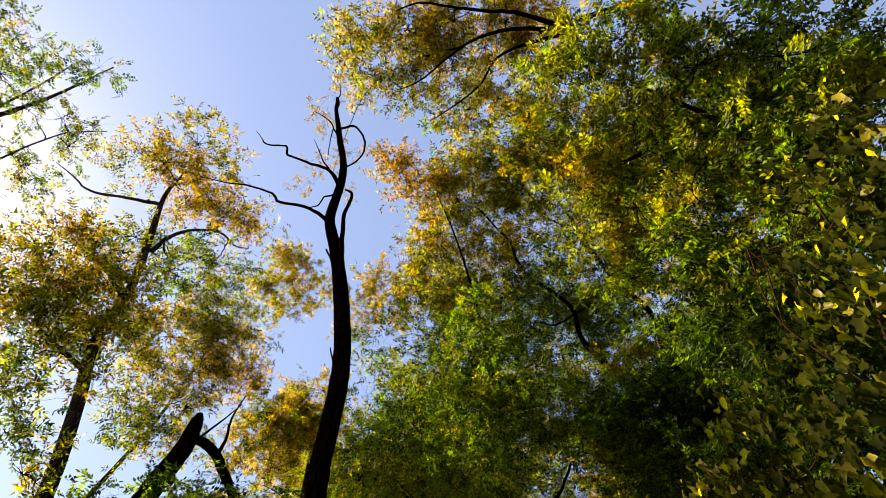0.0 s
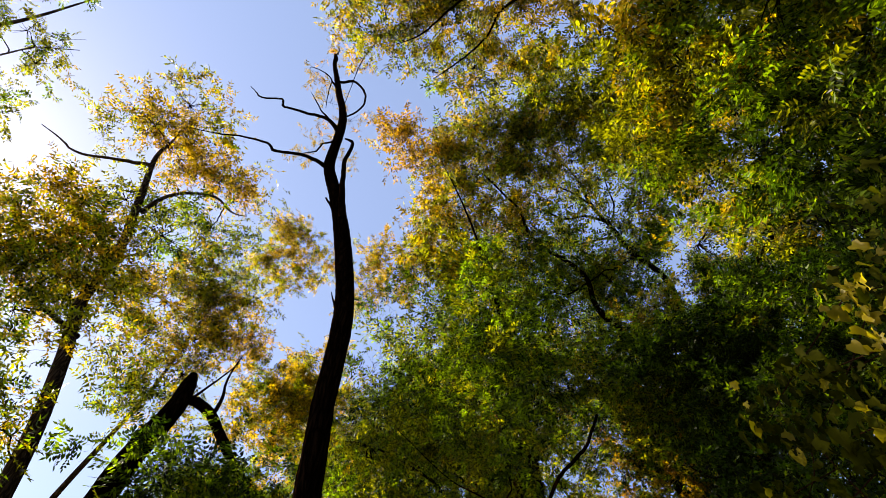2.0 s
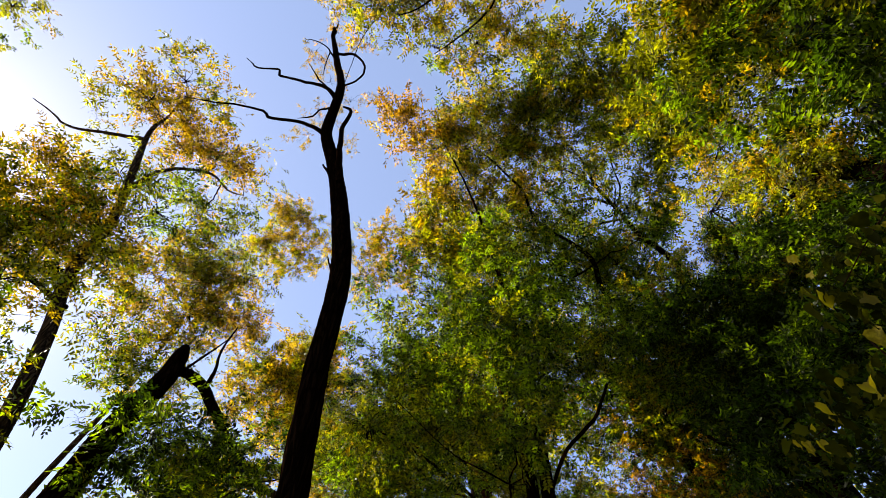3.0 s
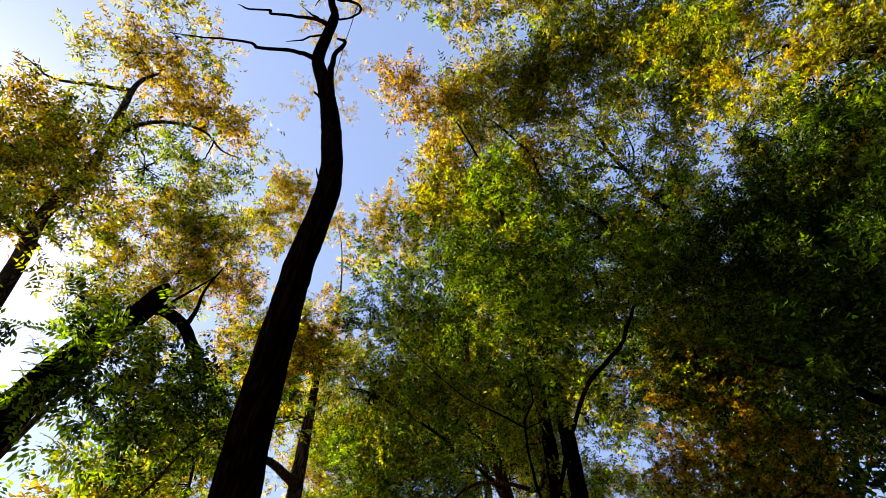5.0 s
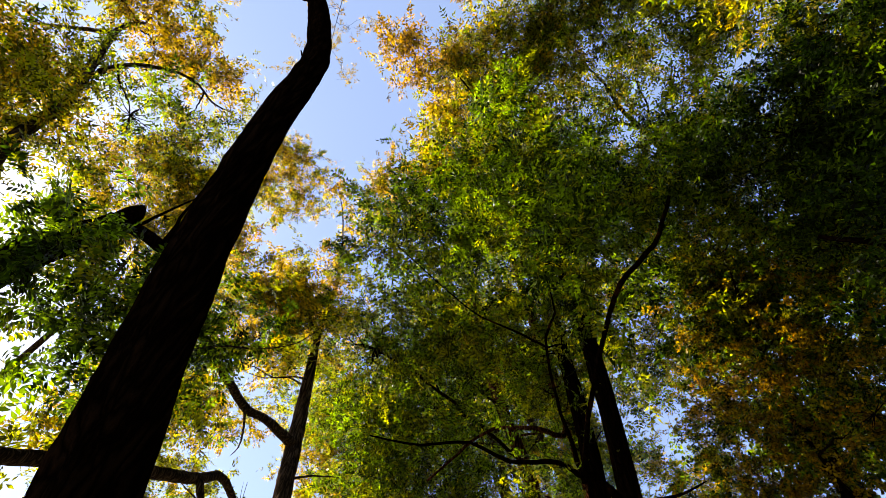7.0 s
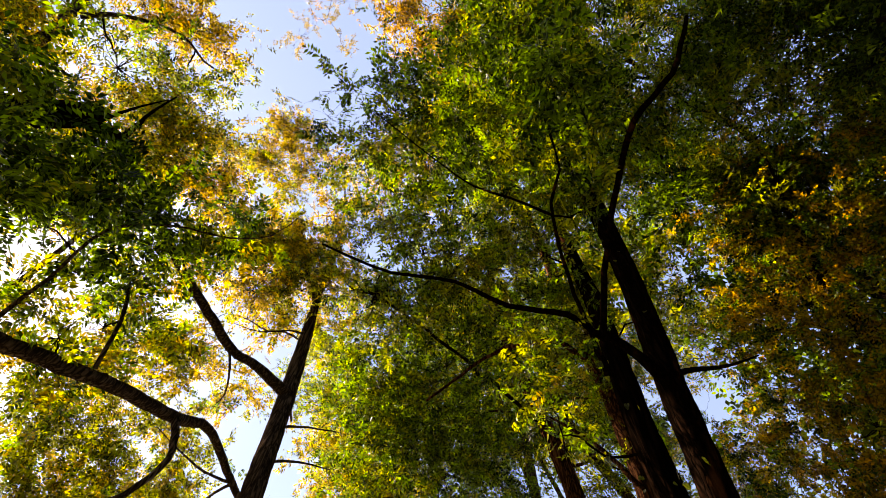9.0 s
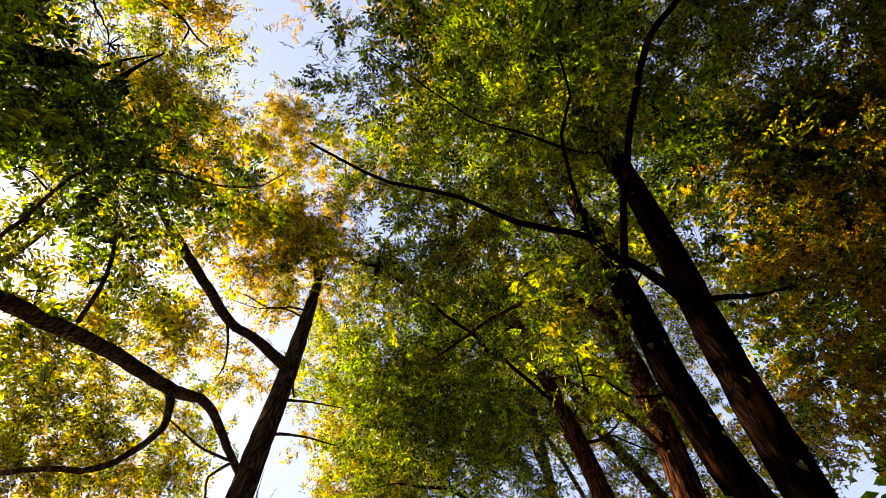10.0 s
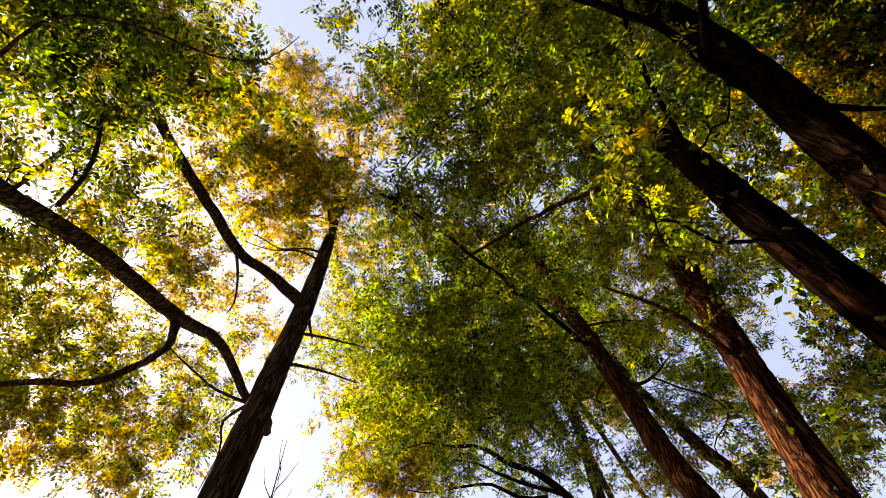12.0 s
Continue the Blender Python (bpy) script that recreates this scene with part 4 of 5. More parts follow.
tree.clumps([(1.38, 10.90, 8.50, 0.60, 0.63, 0.26), (1.30, 10.70, 10.70, 0.70, 0.63, 0.30), (0.80, 9.90, 13.90, 0.75, 0.54, 0.30), (1.50, 12.80, 10.30, 0.65, 0.63, 0.30),
             (1.60, 12.90, 13.10, 0.85, 0.63, 0.28), (0.95, 10.40, 12.20, 0.75, 0.63, 0.26), (2.30, 11.90, 12.00, 0.80, 0.63, 0.26), (0.20, 11.20, 12.40, 0.80, 0.54, 0.30)], leaf=0.078, big=2.2)
tree.clumps([(0.63, 13.79, 5.90, 0.26, 0.54, 0.38), (0.61, 14.74, 5.40, 0.24, 0.54, 0.38), (0.45, 13.24, 6.10, 0.28, 0.54, 0.38), (0.48, 14.26, 5.70, 0.26, 0.54, 0.36), (1.60, 13.00, 8.60, 0.30, 0.54, 0.36), (1.95, 12.70, 9.60, 0.40, 0.63, 0.36)], leaf=0.05, big=2.0)
tree.finish("fresh and deep green feathery leaves")

tree = Tree("leaning_tree", (1.7, 17.3, 0), "red-brown trunk with peeling fibrous bark lit by the sun", seed=20, bark=BARK_RED, group="clustered trunks", fine=1.05)
tree.limb([(1.7, 17.3, -0.2, 0.3), (2.0, 17.66, 3, 0.26), (2.34, 18.02, 5.6, 0.235), (2.48, 18.05, 7.2, 0.225), (2.3, 17.48, 8.73, 0.21), (1.88, 16.67, 10.66, 0.175), (1.5, 16.1, 14, 0.13), (1.2, 15.6, 18, 0.07)], "trunk", 40, 0.22)
tree.limb([(1.97, 16.8, 9.6, 0.08), (1.6, 16.1, 8.6, 0.06), (1.1, 15.4, 8.25, 0.052), (0.6, 15.5, 8.4, 0.043), (-0.19, 15.77, 8.5, 0.034), (-1.41, 15.76, 7.4, 0.02)], "branch", 8)
tree.limb([(2.45, 18.0, 6.9, 0.06), (1.6, 17.4, 7.6, 0.04), (0.7, 17.2, 8.3, 0.02)], "branch", 8)
tree.clumps([(-3.02, 18.02, 13.30, 1.09, 0.48, 0.33), (-1.24, 17.99, 12.99, 1.06, 0.48, 0.35), (-1.59, 19.46, 12.42, 1.21, 0.48, 0.33),
             (0.01, 19.21, 12.72, 1.04, 0.41, 0.33), (-4.28, 18.36, 13.96, 0.74, 0.41, 0.29), (-3.50, 19.96, 12.94, 1.10, 0.48, 0.30),
             (-5.28, 20.94, 14.22, 0.86, 0.36, 0.27), (-4.31, 21.53, 12.59, 1.13, 0.54, 0.30), (-2.33, 21.16, 12.06, 1.25, 0.54, 0.30),
             (-0.52, 21.11, 12.31, 1.08, 0.48, 0.33), (-5.31, 23.01, 12.06, 1.06, 0.54, 0.35), (-3.44, 22.63, 11.62, 1.25, 0.59, 0.30),
             (-1.77, 22.58, 11.26, 1.21, 0.59, 0.25), (0.00, 23.10, 11.52, 1.13, 0.54, 0.30)], leaf=0.06)

tree.clumps([(-1.94, 17.17, 12.31, 0.74, 0.59, 0.32), (-0.68, 16.13, 11.70, 0.62, 0.59, 0.32), (-0.35, 18.54, 12.80, 0.73, 0.59, 0.32),
             (-2.18, 15.72, 11.75, 0.62, 0.59, 0.30)], leaf=0.055)
tree.finish("green feathery leaves")

tree = Tree("straight_tree", (2.9, 20.6, 0), "straight brown tree trunk with finely furrowed bark", seed=21, bark=BARK_RED, group="clustered trunks", fine=1.0)
tree.limb([(2.9, 20.6, -0.2, 0.34), (2.23, 21.11, 5.82, 0.27), (1.83, 21.59, 8.14, 0.26), (1.6, 21.96, 10.51, 0.25), (1.19, 22.0, 12.91, 0.23), (0.59, 21.6, 15.27, 0.2), (0.1, 21, 19, 0.12), (0.4, 20, 23, 0.06), (1.2, 19, 26.5, 0.02)], "trunk", 28, 0.18)
tree.limb([(1.12, 21.97, 13.20, 0.045), (2.23, 22.05, 13.33, 0.034), (3.13, 22.38, 13.51, 0.023), (4.21, 22.84, 13.65, 0.012)], "branch", 7, hold=False)
tree.limb([(1.30, 22.00, 12.50, 0.040), (-0.07, 22.08, 13.00, 0.031), (-1.04, 22.31, 13.20, 0.021), (-1.78, 21.96, 13.51, 0.012)], "branch", 7, hold=False)
tree.limb([(1.6, 21.96, 10.6, 0.06), (2.4, 22.3, 11, 0.04), (3.2, 22.4, 11.8, 0.02)], "branch", 8)
tree.clumps([(-2.57, 13.61, 15.87, 1.21, 0.26, 0.34), (-1.23, 14.09, 17.07, 1.29, 0.26, 0.38), (-3.17, 14.78, 14.51, 1.18, 0.26, 0.33),
             (-1.52, 13.84, 14.00, 1.12, 0.26, 0.32), (0.22, 13.57, 15.22, 1.36, 0.29, 0.30), (1.64, 13.60, 15.91, 1.22, 0.29, 0.32),
             (0.19, 14.11, 12.93, 1.45, 0.29, 0.33), (-1.88, 14.95, 12.57, 1.46, 0.26, 0.32), (-3.20, 16.48, 12.19, 1.12, 0.26, 0.32),
             (-0.80, 15.29, 11.25, 1.38, 0.26, 0.34)], leaf=0.075)

tree.clumps([(1.19, 15.05, 11.53, 1.39, 0.26, 0.30), (2.33, 14.10, 13.45, 1.32, 0.32, 0.26), (3.66, 13.85, 15.22, 1.42, 0.29, 0.23),
             (3.39, 14.26, 12.11, 1.40, 0.32, 0.22), (2.61, 14.66, 10.67, 1.17, 0.29, 0.26), (3.07, 13.75, 19.94, 1.43, 0.26, 0.30),
             (4.16, 13.74, 18.26, 1.29, 0.23, 0.28)], leaf=0.075)

tree.clumps([(-1.00, 23.13, 15.80, 1.26, 0.41, 0.29), (-2.01, 23.62, 14.07, 1.18, 0.54, 0.29), (0.03, 25.83, 16.14, 1.13, 0.34, 0.30),
             (1.43, 21.25, 16.86, 1.24, 0.48, 0.29), (-2.96, 22.23, 15.06, 1.20, 0.54, 0.28), (-2.01, 25.41, 12.23, 1.31, 0.69, 0.30),
             (-0.22, 26.54, 12.46, 1.16, 0.69, 0.33), (3.11, 24.56, 16.72, 1.11, 0.34, 0.32), (3.56, 25.85, 15.47, 1.07, 0.34, 0.36),
             (3.99, 28.13, 12.70, 0.99, 0.69, 0.64)], leaf=0.07)

tree.clumps([(2.95, 23.26, 12.46, 0.71, 0.41, 0.29), (5.15, 24.04, 13.69, 0.70, 0.34, 0.28), (7.03, 23.46, 13.16, 0.66, 0.24, 0.28),
             (1.94, 26.51, 12.15, 0.97, 0.54, 0.44), (3.44, 28.61, 12.23, 0.88, 0.62, 0.60), (4.42, 25.03, 9.62, 0.67, 0.54, 0.45),
             (0.43, 28.81, 12.70, 0.93, 0.54, 0.36), (-0.34, 25.58, 13.59, 1.04, 0.54, 0.28), (3.66, 20.36, 7.43, 0.48, 0.54, 0.29),
             (3.36, 20.01, 6.27, 0.45, 0.54, 0.36), (3.35, 18.89, 5.95, 0.35, 0.48, 0.28)], leaf=0.065)

tree.clumps([(-1.95, 19.86, 14.32, 0.89, 0.69, 0.29), (1.54, 22.67, 15.94, 1.03, 0.62, 0.31), (2.65, 21.33, 15.38, 0.86, 0.62, 0.33),
             (5.13, 25.79, 13.42, 0.95, 0.54, 0.33), (5.68, 25.56, 11.73, 0.86, 0.54, 0.37), (4.34, 27.28, 13.65, 1.01, 0.54, 0.37),
             (6.44, 25.80, 14.28, 0.79, 0.41, 0.33), (-4.56, 20.63, 14.56, 0.75, 0.54, 0.28), (-5.64, 22.88, 15.17, 0.84, 0.54, 0.29),
             (4.86, 25.74, 15.10, 0.83, 0.48, 0.31), (7.07, 21.82, 14.48, 0.71, 0.34, 0.29), (5.07, 20.89, 13.55, 0.66, 0.41, 0.29),
             (0.98, 25.55, 16.30, 0.90, 0.41, 0.31)], leaf=0.065)
tree.clumps([(4.35, 17.35, 13.16, 1.00, 0.40, 0.41), (4.86, 17.79, 12.25, 1.00, 0.40, 0.41), (3.93, 17.98, 12.37, 1.00, 0.40, 0.41), (5.44, 16.88, 13.32, 1.00, 0.40, 0.41)], leaf=0.08)
deck = np.random.RandomState(81)
for n in range(25):
    x, z = -0.4 + 1.3 * (n % 5) + deck.uniform(-0.5, 0.5), 17.8 + 1.75 * (n // 5) + deck.uniform(-0.6, 0.6)
    tree.clumps([(x, 17.2 + deck.uniform(-0.8, 1.6) + 0.12 * abs(x), z, deck.uniform(0.9, 1.35), 0.34, 0.40 - 0.025 * x + deck.uniform(-0.08, 0.08))], leaf=0.085)
tree.finish("green and yellowing feathery leaves")

tree = Tree("crooked_tree", (1.6, 27.2, 0), "dark crooked spreading limbs of a broad tree behind the trunks", seed=28, group="clustered trunks")
tree.limb([(1.6, 27.2, -0.2, 0.3), (1.4, 26.9, 5, 0.22), (0.82, 26.44, 8.83, 0.15), (-0.05, 25.87, 10.24, 0.125), (-0.9, 25.57, 11.0, 0.105), (-1.72, 25.47, 11.38, 0.085), (-2.56, 25.21, 11.87, 0.067), (-3.48, 25.16, 12.0, 0.048), (-4.41, 25.04, 12.14, 0.03)], "trunk", 14)
tree.limb([(-0.18, 25.81, 10.4, 0.07), (-1.13, 25.77, 10.75, 0.058), (-1.95, 25.66, 11.1, 0.045), (-2.79, 25.45, 11.5, 0.033), (-3.52, 25.4, 11.65, 0.02)])
tree.limb([(-0.7, 25.9, 10.4, 0.07), (-1.52, 25.96, 10.54, 0.06), (-2.33, 25.8, 10.94, 0.049), (-3.23, 25.83, 10.98, 0.037), (-4.32, 25.83, 10.9, 0.026), (-5.04, 25.75, 11.0, 0.015)])
tree.clumps([(-2.28, 24.91, 12.77, 1.04, 0.76, 0.31), (-3.74, 24.41, 13.03, 1.06, 0.76, 0.31), (-1.06, 25.26, 13.93, 0.91, 0.60, 0.31),
             (-5.59, 25.72, 12.49, 0.98, 0.76, 0.39), (-3.63, 25.99, 11.17, 1.00, 0.69, 0.39), (-1.16, 27.12, 11.69, 0.85, 0.69, 0.31),
             (-4.33, 23.18, 14.02, 0.98, 0.69, 0.33), (-6.41, 24.00, 15.34, 0.98, 0.52, 0.31), (-6.99, 25.60, 13.56, 0.83, 0.60, 0.43),
             (-8.15, 27.15, 12.71, 0.73, 0.60, 0.47)], leaf=0.07)
tree.finish("green leaves")

tree = Tree("thin_tree", (6.6, 28.2, 0), "thin pale far tree trunk leaning among the foliage", seed=22, bark=BARK_GREY, group="clustered trunks")
tree.limb([(6.6, 28.2, -0.2, 0.3), (5.97, 27.91, 9.98, 0.24), (4.71, 27.66, 13.12, 0.22), (3.16, 27.05, 16.13, 0.2), (1.8, 25.32, 19.31, 0.15), (1, 24, 23, 0.06)], "trunk", 12)
tree.clumps([(-6.29, 29.73, 19.95, 1.78, 1.20, 0.64), (-8.17, 30.80, 18.19, 1.72, 1.20, 0.69), (-9.46, 29.99, 19.93, 1.51, 0.90, 0.59),
             (-5.65, 30.54, 16.30, 1.84, 1.50, 0.54), (-7.23, 30.88, 15.27, 1.53, 1.35, 0.74), (-9.31, 31.48, 16.85, 1.11, 1.05, 0.74),
             (2.62, 31.50, 18.64, 1.40, 0.90, 0.59), (7.11, 30.76, 17.94, 1.18, 0.75, 0.54), (7.64, 29.30, 22.00, 1.48, 0.60, 0.54),
             (-11.14, 27.35, 19.97, 1.46, 0.52, 0.44), (-9.64, 26.63, 22.55, 1.25, 0.60, 0.49)], leaf=0.1)

tree.clumps([(-6.39, 21.54, 16.29, 0.83, 0.75, 0.48), (-8.00, 24.89, 17.04, 0.84, 0.68, 0.48), (-5.09, 19.85, 16.55, 0.80, 0.90, 0.54),
             (-6.19, 23.33, 16.36, 0.83, 0.90, 0.54), (-9.74, 27.57, 16.51, 0.78, 0.45, 0.64)], leaf=0.085)
tree.clumps([(4.87, 23.40, 21.90, 1.47, 1.20, 0.64), (7.37, 21.83, 21.83, 1.40, 1.20, 0.59), (8.97, 24.23, 19.77, 1.09, 1.05, 0.64),
             (6.67, 25.77, 21.09, 1.34, 1.05, 0.64), (10.85, 24.58, 19.78, 0.97, 0.90, 0.64), (8.63, 27.28, 19.06, 1.01, 0.90, 0.59),
             (4.75, 29.49, 20.12, 1.41, 1.20, 0.64), (8.78, 30.46, 17.37, 1.01, 1.20, 0.64), (10.85, 30.25, 16.19, 0.94, 1.05, 0.64),
             (10.06, 29.82, 13.73, 1.04, 1.35, 0.59), (8.95, 31.50, 14.14, 1.12, 1.35, 0.64), (10.99, 27.45, 14.07, 0.99, 1.20, 0.64),
             (1.19, 27.52, 21.15, 1.29, 1.05, 0.64), (-0.69, 25.40, 22.70, 1.47, 1.05, 0.64)], leaf=0.1)
tree.finish("far yellowing leaves")

tree = Tree("slender_tree", (5.21, 35.93, 0), "slender grey-brown stem rising among the foliage", seed=51, bark=BARK_GREY, group="clustered trunks")
tree.limb([(5.21, 35.93, -0.20, 0.160), (3.07, 31.83, 7.53, 0.130), (0.62, 27.53, 15.25, 0.100), (-0.48, 25.52, 17.28, 0.075), (-1.24, 23.55, 19.34, 0.040)], "trunk", 10)
tree.limb([(-0.48, 25.52, 17.28, 0.03), (-0.10, 26.24, 17.83, 0.018), (0.08, 26.96, 18.08, 0.006)], "branch", 6)
tree.limb([(-0.67, 25.03, 17.80, 0.03), (-1.13, 25.27, 18.59, 0.018), (-1.79, 25.51, 19.08, 0.006)], "branch", 6)
tree.limb([(-0.86, 24.54, 18.31, 0.03), (-0.28, 24.14, 19.18, 0.018), (0.10, 23.74, 19.75, 0.006)], "branch", 6)
tree.clumps([(-1.16, 23.04, 19.45, 0.74, 0.50, 0.40), (-2.01, 23.56, 19.10, 0.70, 0.40, 0.45), (-0.07, 22.54, 19.72, 0.74, 0.50, 0.40)], leaf=0.08)
tree.finish("thin yellowing leaves")

tree = Tree("slender_tree", (9.76, 40.39, 0), "slender grey-brown stem rising among the foliage", seed=52, bark=BARK_GREY, group="clustered trunks")
tree.limb([(9.76, 40.39, -0.20, 0.160), (6.07, 35.44, 8.05, 0.130), (2.08, 30.29, 16.29, 0.100), (0.29, 27.92, 18.41, 0.075), (-0.74, 25.46, 20.69, 0.040)], "trunk", 10)
tree.limb([(0.29, 27.92, 18.41, 0.03), (0.67, 28.64, 18.96, 0.018), (0.85, 29.36, 19.21, 0.006)], "branch", 6)
tree.limb([(0.03, 27.31, 18.98, 0.03), (-0.43, 27.55, 19.77, 0.018), (-1.09, 27.79, 20.26, 0.006)], "branch", 6)
tree.limb([(-0.23, 26.69, 19.55, 0.03), (0.35, 26.29, 20.42, 0.018), (0.73, 25.89, 20.99, 0.006)], "branch", 6)
tree.clumps([(-0.66, 24.83, 20.70, 0.81, 0.40, 0.45), (0.39, 24.26, 21.02, 0.75, 0.50, 0.50), (1.21, 25.46, 20.17, 0.74, 0.40, 0.45)], leaf=0.08)
tree.finish("thin yellowing leaves")

tree = Tree("far_tree", (1.69, 30.87, 0), "tall dark green tree farther back in the wood", seed=61, bark=BARK_GREY)
tree.limb([(1.69, 30.87, -0.2, 0.34), (1.39, 30.27, 9, 0.26), (0.69, 28.37, 21.37, 0.18), (-1.29, 24.90, 24.17, 0.06)], "trunk", 14)
tree.limb([(0.69, 28.37, 21.37, 0.12), (-2.17, 27.64, 22.30, 0.07), (-5.03, 26.92, 22.02, 0.03)])
tree.limb([(0.69, 28.37, 21.37, 0.12), (1.83, 27.69, 22.36, 0.07), (2.96, 27.01, 22.16, 0.03)])
tree.clumps([(-2.95, 27.62, 25.51, 1.89, 0.80, 0.38), (-0.04, 25.39, 23.63, 1.74, 0.80, 0.26), (2.79, 26.41, 24.53, 1.81, 0.80, 0.32),
             (-4.87, 29.17, 23.24, 1.83, 0.80, 0.38), (-1.90, 26.94, 21.62, 1.69, 0.80, 0.26), (0.78, 28.15, 22.54, 1.77, 0.80, 0.32),
             (3.68, 29.18, 23.32, 1.84, 0.80, 0.38), (-5.06, 28.04, 19.49, 1.63, 0.80, 0.26), (-2.65, 29.52, 20.44, 1.71, 0.80, 0.32),
             (0.03, 30.84, 21.29, 1.79, 0.80, 0.38), (2.55, 28.19, 19.63, 1.64, 0.80, 0.26), (-4.58, 31.54, 19.65, 1.73, 0.80, 0.38),
             (-1.77, 29.11, 18.28, 1.60, 0.80, 0.26), (0.77, 30.42, 19.04, 1.68, 0.80, 0.32), (3.52, 31.55, 19.70, 1.74, 0.80, 0.38)], leaf=0.11)
tree.finish("deep green leaves")

tree = Tree("bare_sapling", (-12.3, 31.2, 0), "thin leafless sapling against the bright sky", seed=29, bark=BARK_GREY)
tree.limb([(-12.3, 31.2, -0.2, 0.12), (-12.2, 30.6, 6, 0.08), (-12.0, 29.6, 11, 0.05), (-11.8, 28.4, 16, 0.01)], "trunk", 8)
for n in range(16):
    z, turn_by, long = 8.5 + 0.42 * n, 2.4 * n, 2.4 - 0.09 * n
    x0, y0 = -12.35 + 0.034 * z, 31.8 - 0.2 * z
    dx, dy = math.cos(turn_by) * long, math.sin(turn_by) * long
    tree.limb([(x0, y0, z, 0.025), (x0 + dx * 0.4, y0 + dy * 0.4, z + long * 0.5, 0.014), (x0 + dx * 0.65, y0 + dy * 0.55, z + long * 1.1, 0.005)], "branch", 5)
tree.finish()

# ---- far tree with the fan of bare-looking boughs ----
tree = Tree("spreading_tree", (10.5, 18.5, 0), "far spreading tree with a fan of boughs and thin foliage", seed=23, fine=0.88)
tree.limb([(10.5, 18.5, -0.2, 0.36), (10.3, 18.0, 7, 0.29), (9.6, 17.3, 13, 0.22), (8.27, 16.53, 16.97, 0.16), (6.79, 15.75, 18.78, 0.125), (6.45, 14.9, 20.06, 0.11), (5.67, 14.5, 20.95, 0.1), (4.43, 14.1, 21.9, 0.09),
           (3.8, 13.5, 22.5, 0.075), (3.4, 12.6, 22.9, 0.06), (2.72, 12.0, 23.2, 0.05), (1.77, 11.4, 24.3, 0.035), (0.9, 11.2, 25.2, 0.015)], "trunk", 14)
tree.limb([(9.6, 17.3, 13, 0.17), (10.97, 15.91, 20.22, 0.15), (9.4, 14.9, 22.5, 0.125), (8.6, 14.1, 23.4, 0.11), (7.5, 13.1, 24.4, 0.09), (6.85, 12.05, 25.3, 0.06), (6.15, 11.4, 26.0, 0.04), (5.37, 10.5, 26.6, 0.02)])
tree.limb([(8.25, 13.8, 23.7, 0.08), (7.23, 13.71, 24.15, 0.065), (6.14, 14.04, 24.47, 0.055), (4.99, 13.72, 25.08, 0.04), (3.95, 13.66, 25.48, 0.02)])
tree.limb([(8.75, 14.4, 23.2, 0.07), (7.53, 14.88, 23.44, 0.05), (6.45, 15.33, 23.74, 0.035), (5.47, 15.37, 24.2, 0.02)])
tree.limb([(7.52, 13.15, 24.4, 0.06), (6.7, 12.78, 24.99, 0.045), (5.71, 12.56, 25.49, 0.03), (4.7, 12.85, 25.71, 0.015)])
tree.limb([(8.41, 14.0, 23.4, 0.05), (8.63, 13.01, 24.03, 0.045), (8.35, 12.32, 24.67, 0.035), (8.15, 11.61, 25.24, 0.02)])
tree.limb([(9.57, 14.92, 22.33, 0.05), (9.88, 13.95, 22.97, 0.04), (10.04, 12.98, 23.62, 0.03), (10.2, 12.25, 24.1, 0.015)])
tree.limb([(4.43, 14.1, 21.9, 0.05), (3.5, 14.3, 22.0, 0.04), (2.7, 14.2, 22.3, 0.025), (1.9, 14.4, 22.5, 0.012)])
tree.limb([(6.5, 15.0, 19.9, 0.05), (5.6, 15.6, 19.8, 0.04), (4.8, 15.7, 20.1, 0.02)])
tree.clumps([(4.30, 11.31, 25.85, 1.49, 0.68, 0.50), (5.69, 12.61, 24.90, 1.43, 0.54, 0.46), (7.74, 11.73, 24.63, 1.39, 0.54, 0.50),
             (5.20, 13.70, 22.07, 1.32, 0.54, 0.40), (7.93, 13.14, 22.63, 1.20, 0.41, 0.40), (9.68, 11.66, 22.59, 1.34, 0.49, 0.48),
             (8.25, 13.42, 19.74, 1.20, 0.49, 0.32), (10.03, 10.22, 21.47, 1.52, 0.75, 0.50), (7.96, 9.92, 24.82, 1.56, 0.85, 0.50),
             (4.69, 9.24, 25.99, 1.52, 0.90, 0.50), (5.41, 6.89, 25.37, 1.62, 0.90, 0.50), (7.55, 6.80, 23.66, 1.52, 0.90, 0.50),
             (9.80, 7.74, 22.46, 1.48, 0.90, 0.50)], leaf=0.1)

tree.clumps([(5.78, 8.04, 23.47, 1.68, 0.90, 0.50), (7.17, 7.78, 20.91, 1.48, 1.00, 0.50), (7.57, 7.37, 17.49, 1.22, 1.00, 0.50),
             (4.61, 8.88, 25.71, 1.39, 0.80, 0.50), (8.17, 9.26, 19.09, 1.01, 0.70, 0.46), (7.88, 15.50, 20.61, 1.20, 0.54, 0.36),
             (5.66, 15.30, 20.41, 1.23, 0.72, 0.32), (3.66, 14.98, 20.00, 1.39, 0.81, 0.41)], leaf=0.09)
tree.clumps([(7.55, 16.60, 22.38, 1.30, 0.80, 0.32), (6.57, 15.50, 23.53, 1.30, 0.80, 0.32), (8.75, 17.31, 21.29, 1.30, 0.80, 0.32), (9.76, 15.66, 22.12, 1.30, 0.80, 0.32), (7.98, 18.60, 20.48, 1.30, 0.80, 0.32), (6.63, 17.73, 21.80, 1.30, 0.80, 0.32), (10.56, 14.24, 22.69, 1.30, 0.80, 0.32), (10.14, 17.64, 20.29, 1.30, 0.80, 0.32)], leaf=0.1)
